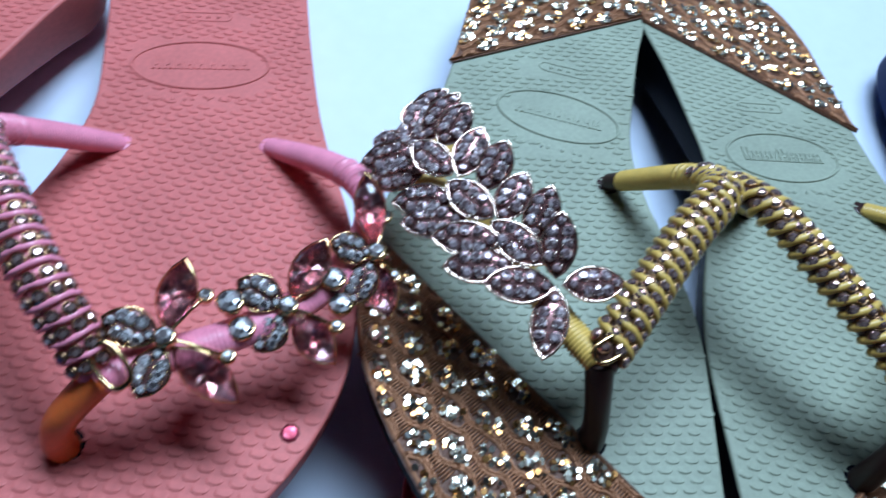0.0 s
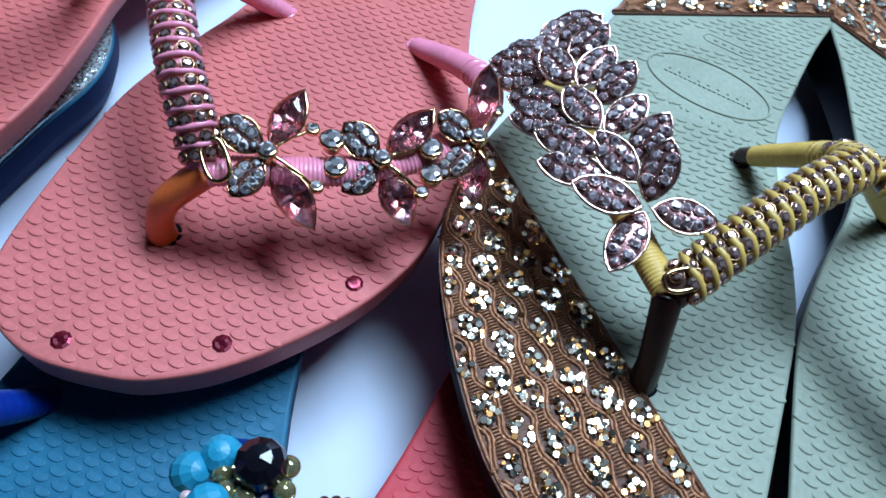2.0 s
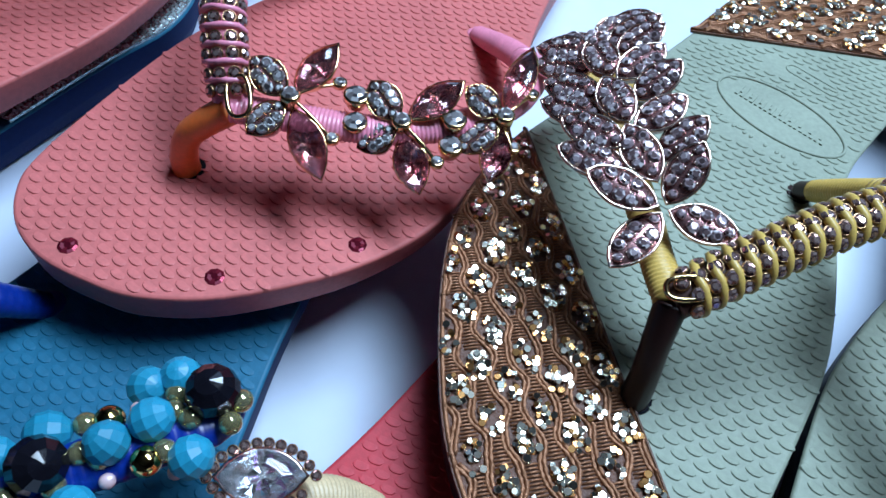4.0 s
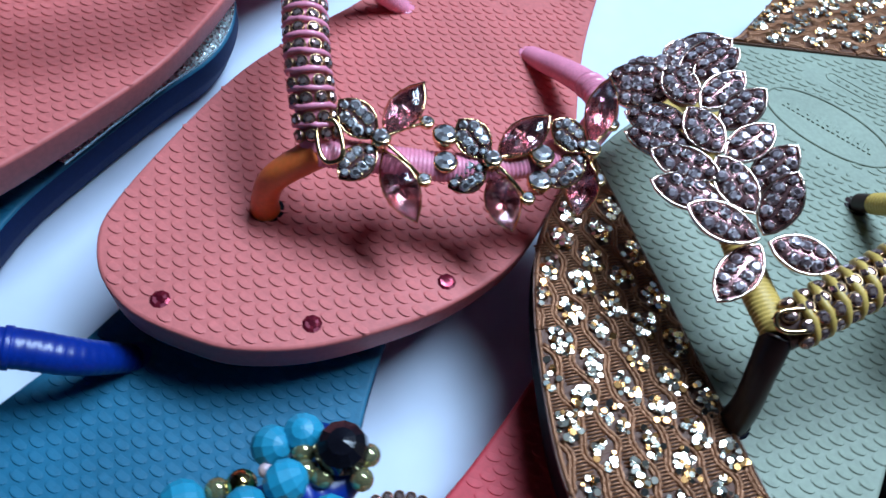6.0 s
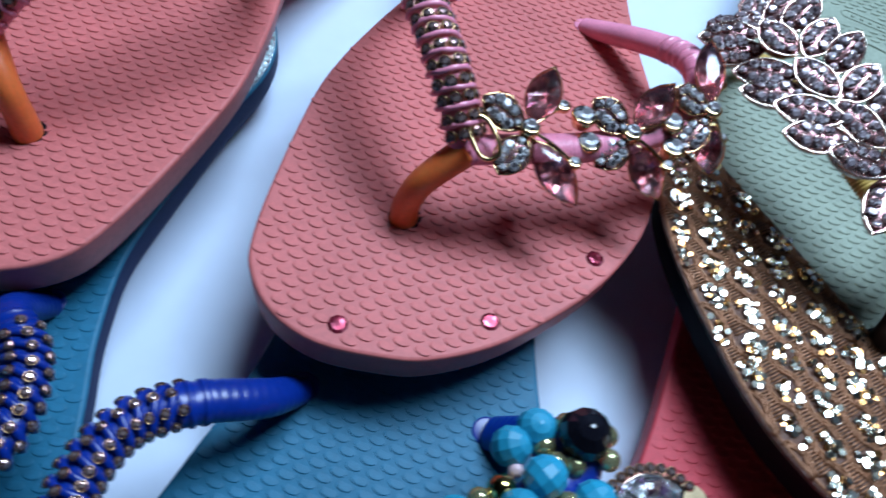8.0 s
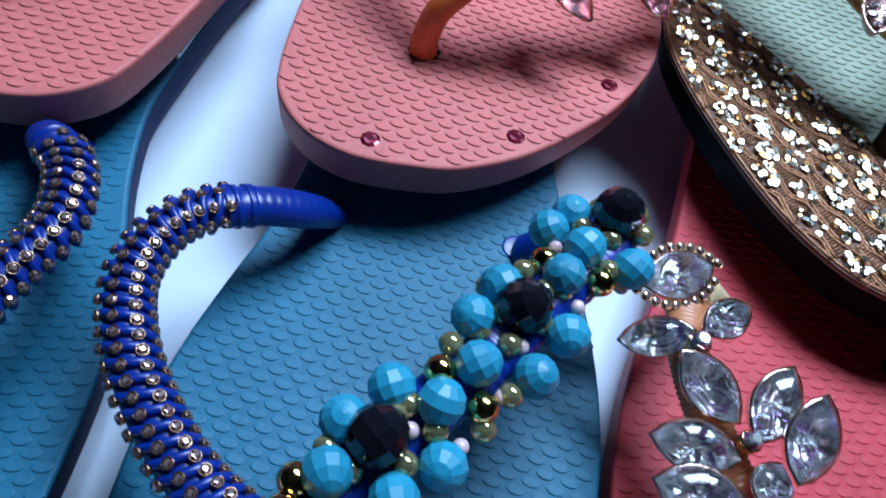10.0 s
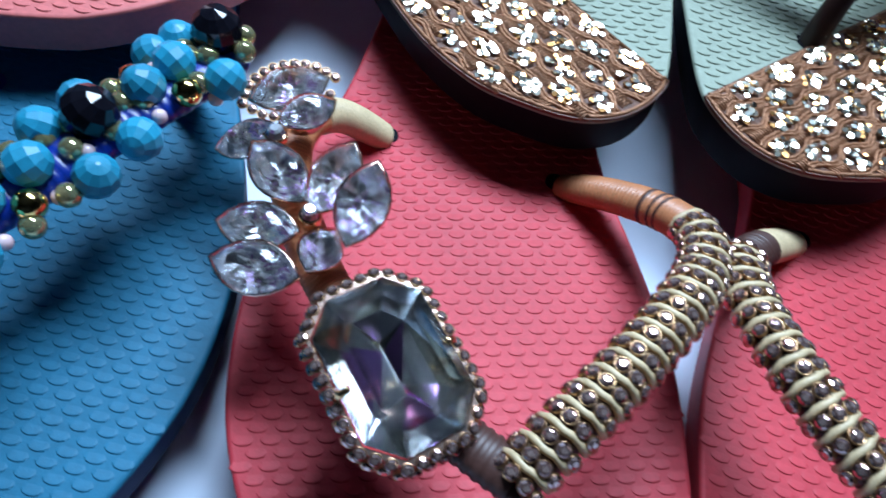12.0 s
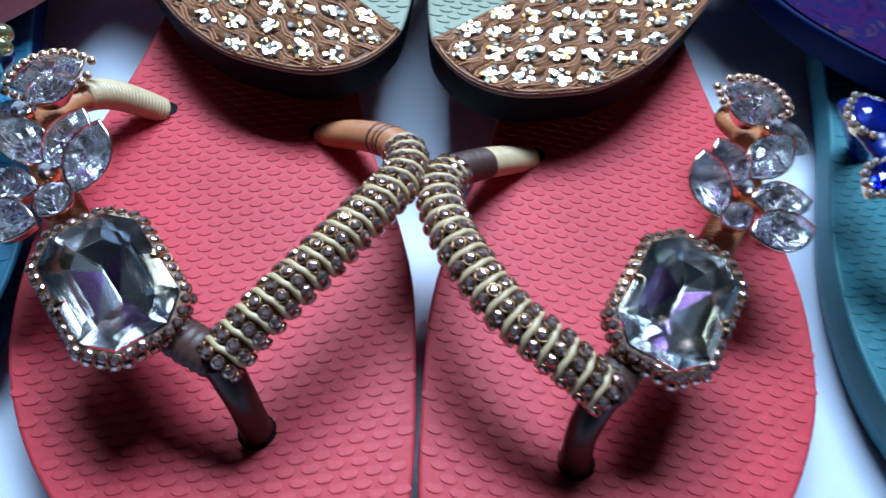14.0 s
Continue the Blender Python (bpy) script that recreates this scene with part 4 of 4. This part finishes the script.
red = FlipFlop(0.0647, -0.0727, 10.6, -1, False, "coral red rubber flip-flop with large crystal on its strap", "red pair", slim=0.92, short=0.85)
red_mate = FlipFlop(0.132, -0.078, -12.4, 1, False, "coral red rubber flip-flop with beige rhinestone strap", "red pair", slim=0.93, short=0.85)
# the straps of the second of a pair are pushed a little out of their mirror image
def ramp(u, low, high):
    return min(1.0, max(0.0, (u - low) / (high - low)))


def red_bend(u):
    sag = ramp(u, -0.042, -0.030) * (1 - ramp(u, -0.012, -0.002))
    across = -0.0012 - 0.0018 * ramp(u, -0.035, -0.012) - 0.0078 * ramp(u, 0.002, 0.020) - 0.0022 * sag
    along = -0.0035 + 0.0035 * ramp(u, -0.010, 0.003) + 0.003 * ramp(u, 0.004, 0.020) + 0.007 * ramp(u, 0.027, 0.041) - 0.0025 * sag
    return across, along


red_mate.bend = red_bend
for shoe in (red, red_mate):
    shoe.sole(RUBBER_RED, RUBBER_RED)
    red_straps(shoe, red)
    shoe.relief()


# ---- the blue pair ----
BEADS = (
    ("turquoise_bead", TURQUOISE, 0.0042, [(-16.9, 12.1), (-20.8, 7.3), (-13.9, 2.4), (-3.7, 1.3), (-17.2, -5.2), (-28.2, -9.5), (-32.1, -17.9), (-14.4, -16.6), (-29.5, -27.3), (-19.0, -25.7), (-34.2, -35.7), (-42.8, -34.8), (-48.8, -42.2), (-31.4, -45.1), (-37.8, -52.2), (-48.8, -51.3)]),
    ("black_bead", JET, 0.0053, [(-8.3, 12.5), (-23.6, -14.4), (-42.8, -44.1)]),
    ("gold_bead", BEAD_GOLD, 0.0029, [(-21.0, -1.7), (-9.8, -3.7), (-35.6, -29.9), (-27.1, -34.0), (-53.3, -53.2), (-53.5, -58.2), (-44.9, -58.0)]),
    ("glass_bead", BEAD_OLIVE, 0.0023, [(-2.3, 10.0), (-8.8, 6.6), (-14.8, 9.1), (-16.8, -7.6), (-30.5, -20.3), (-24.7, -21.6), (-39.4, -37.0), (-50.2, -47.2), (-34.0, -40.1), (-45.5, -49.7), (-12.2, 6.0), (-20.2, -9.0), (-26, -37), (-3.5, 14.5), (-11.5, 14.8), (-19.8, -15.5), (-27, -16), (-30.5, -9), (-34.8, -24), (-22.6, -30), (-37.5, -46.5), (-41, -39.5), (-8.5, -0.5), (-24.5, -4.5)]),
    ("pearl_bead", PEARL, 0.0015, [(-19.0, 2.9), (-23.9, -30.6), (-29.2, -40.8), (-13.3, -9.8), (-33.3, -51.2), (-37.9, -41.0), (-22.5, -21), (-5, -2)]),
)


def bead(r, mat, faceted):
    me = Mesh()
    n, rows = (12, 6) if faceted else (18, 10)
    prof = [(max(0.0004, r * math.sin(math.pi * (k + 0.0) / rows)), -r * math.cos(math.pi * k / rows)) for k in range(rows + 1)]
    me.lathe(prof, n, mat, not faceted)
    return me.data("bead")


def blue_straps(shoe, ref):
    apex = (-54, -63, 38)
    inner = shoe.local(ref, [apex, (-68, -57, 37.5), (-80, -47.5, 38), (-89, -36.5, 38), (-94, -24, 37), (-91.5, -11, 36), (-82, -2.5, 34), (-71.5, 5, 27), (-67, 13.8, 14.5)])
    outer = shoe.local(ref, [apex, (-46, -50, 38), (-37, -37, 39), (-30, -27, 39.5), (-22, -14, 40), (-13, -1, 40), (-7.0, 9, 39), (-11, 14.5, 33), (-23.5, 17.5, 14.5)])
    foot = shoe.local(ref, [(-52.5, -74, 14), (-53, -72, 25), (-54, -63, 38)])
    shoe.post(RUBBER_NAVY, foot, 0.0033)
    frames = strap_frames(inner, 0.0005)
    me = Mesh()
    band(me, frames, 0.0080, 0.0064, SATIN_BLUE, 0.0, 2, 16, 0.0, 0.72)
    band(me, frames, 0.0090, 0.0076, SATIN_BLUE, 0.008, 2, 16, 0.70, 0.985, 0.2)
    strap = part("strap", me, shoe.root, "strap wound with shiny royal blue satin cord and rhinestones")
    slanted_wraps(strap, frames, 0.0082, 0.0066, SATIN_BLUE, 6, 0.02, 0.72, 4.0, 0.0009)
    thread_rings(strap, frames, 0.0097, 0.0083, SATIN_BLUE, (0.71, 0.735), 0.016)
    stone = round_stone(0.00106, CUP, STONE_TAUPE)
    stones_on(frames, 0.0088, 0.0072, stone, strap, 6, 0.02, 0.72, (18, 62, 106, 150), 0.0003)
    frames = strap_frames(outer, 0.0005)
    me = Mesh()
    band(me, frames, 0.0110, 0.0070, SATIN_BLUE, 0.012, 2, 16, 0.0, 0.985, 0.2)
    strap = part("strap", me, shoe.root, "royal blue strap strung with turquoise, black and gold beads")
    axis = [Vector((p.x, p.y, 0)) for p in spline([(-54, -63, 0), (-30, -27, 0), (-13, -1, 0), (-5, 12, 0)], 8)]
    for name, mat, r, spots in BEADS:
        data = bead(r, mat, r > 0.0035)
        for k, (x, y) in enumerate(spots):
            off = min((Vector((x, y, 0)) - q).length for q in axis)
            p = shoe.local(ref, [(x, y, 41.5 + (r * 1000) * 0.75 - 0.035 * off * off)])[0]
            part(name, data, strap, m=Matrix.Translation(p) @ pose(0, 0, 0, 20 * (k % 4), 35 * (k % 3), 50 * k))
    shoe.plug(inner[-1], SATIN_BLUE)
    shoe.plug(outer[-1], SATIN_BLUE)


blue = FlipFlop(-0.0525, -0.074, -4.0, 1, False, "blue rubber flip-flop with beaded royal blue straps", "blue pair", slim=0.92, short=0.85)
blue_mate = FlipFlop(-0.1305, -0.0758, 12.9, -1, False, "blue rubber flip-flop with glitter patch at its heel", "blue pair", slim=0.92)
blue_mate.bend = lambda u: tuple(k * min(1.0, max(0.0, (-u - 0.010) / 0.030)) for k in (0.013, 0.004))
for shoe in (blue, blue_mate):
    shoe.sole(RUBBER_BLUE, RUBBER_NAVY)
    blue_straps(shoe, blue)
    if shoe is blue_mate:
        area = clipped(shrunk(shoe.line, 0.0004), Vector((0, 0.118, 0)), Vector((0, 1, 0)))
        me = Mesh()
        me.loft([[(p.x, p.y, z) for p in area] for z in (TH + 0.0001, TH + 0.0010)], GLITTER_TEAL, False)
        patch = part("glitter_patch", me, shoe.sole_part, "silvery teal glitter patch on the heel")
        flakes, rng = Mesh(), random.Random(21)
        safe = shrunk(area, 0.0004)
        while len(flakes.verts) < 45000:
            x, y = rng.uniform(-0.06, 0.06), rng.uniform(0.117, 0.215)
            if inside(safe, x, y):
                r = rng.uniform(0.00025, 0.00060)
                m = placed((x, y, TH + 0.00115), (rng.gauss(0, 0.35), rng.gauss(-0.1, 0.35), 1), (1, 0, 0))
                flakes.add([(r * math.cos(a), r * math.sin(a), 0) for a in (0, 1.26, 2.51, 3.77, 5.03)], [(0, 1, 2, 3, 4)], GLITTER_FLAKE, False, m)
        part("glitter_dust", flakes, patch, "loose silvery glitter flakes", "stuff")
        shoe.skip.append(lambda x, y: y > 0.116)
    shoe.relief()


# ---- the teal and the navy flip-flops at the far end ----
teal = FlipFlop(0.260, -0.085, 5.5, -1, False, "teal rubber flip-flop with blue crystal strap", "teal pair", slim=0.92, short=0.85)
teal.sole(RUBBER_TEAL, RUBBER_TEAL)
teal.relief()
path = teal.local(teal, [(254, -78, 38), (236, -58, 40), (222, -36, 41), (212, -15, 41), (208, 2, 40), (215, 14, 30), (226, 12, 14.5)])
me = Mesh()
band(me, strap_frames(path, 0.0008), 0.0090, 0.0062, SATIN_BLUE, 0.015, 2, 16, 0.0, 0.99, 0.2)
strap = part("strap", me, teal.root, "royal blue strap set with blue crystals")
teal.post(RUBBER_NAVY, teal.local(teal, [(256, -85, 14), (256, -83, 26), (254, -78, 38)]))
stone = round_stone(0.0012, CUP, STONE_SMOKE)
for x, y, length, wide, turn in ((208.5, -0.5, 0.0140, 0.0125, 10), (204, -19.5, 0.0125, 0.0072, -50), (216, -22, 0.0120, 0.0066, 40), (222, -36, 0.0130, 0.0110, 20)):
    p = teal.local(teal, [(x, y, 43)])[0]
    m = Matrix.Translation(p) @ pose(0, 0, 0, 0, 0, turn) @ Matrix.Translation((0, -length / 2, 0))
    me = Mesh()
    marquise(me, length, wide, 0.0042, BLUE_GLASS, BLUE_GEM, GOLD, m)
    gem = part("blue_crystal", me, strap, "deep blue crystal in a gold beaded setting")
    for q in even([m @ Vector((cx * 1.12, length / 2 + (cy - length / 2) * 1.12, 0.0)) for cx, cy in boat(length, wide)], 0.0027):
        part("rhinestone", stone, gem, m=Matrix.Translation(q))

navy = FlipFlop(0.259, 0.054, 9.0, -1, True, "navy flip-flop with iridescent violet film on its sole", "navy pair")
navy.sole(RUBBER_NAVY, RUBBER_NAVY)
area = clipped(shrunk(navy.line, 0.0012), Vector((0, 0.06, 0)), Vector((0.2, -1, 0)).normalized())
me = Mesh()
me.loft([[(p.x, p.y, z) for p in area] for z in (TH + 0.0001, TH + 0.0007)], GALAXY, False)
part("film_patch", me, navy.sole_part, "iridescent violet and orange film")
navy.skip.append(lambda x, y: y < 0.07)
navy.relief()
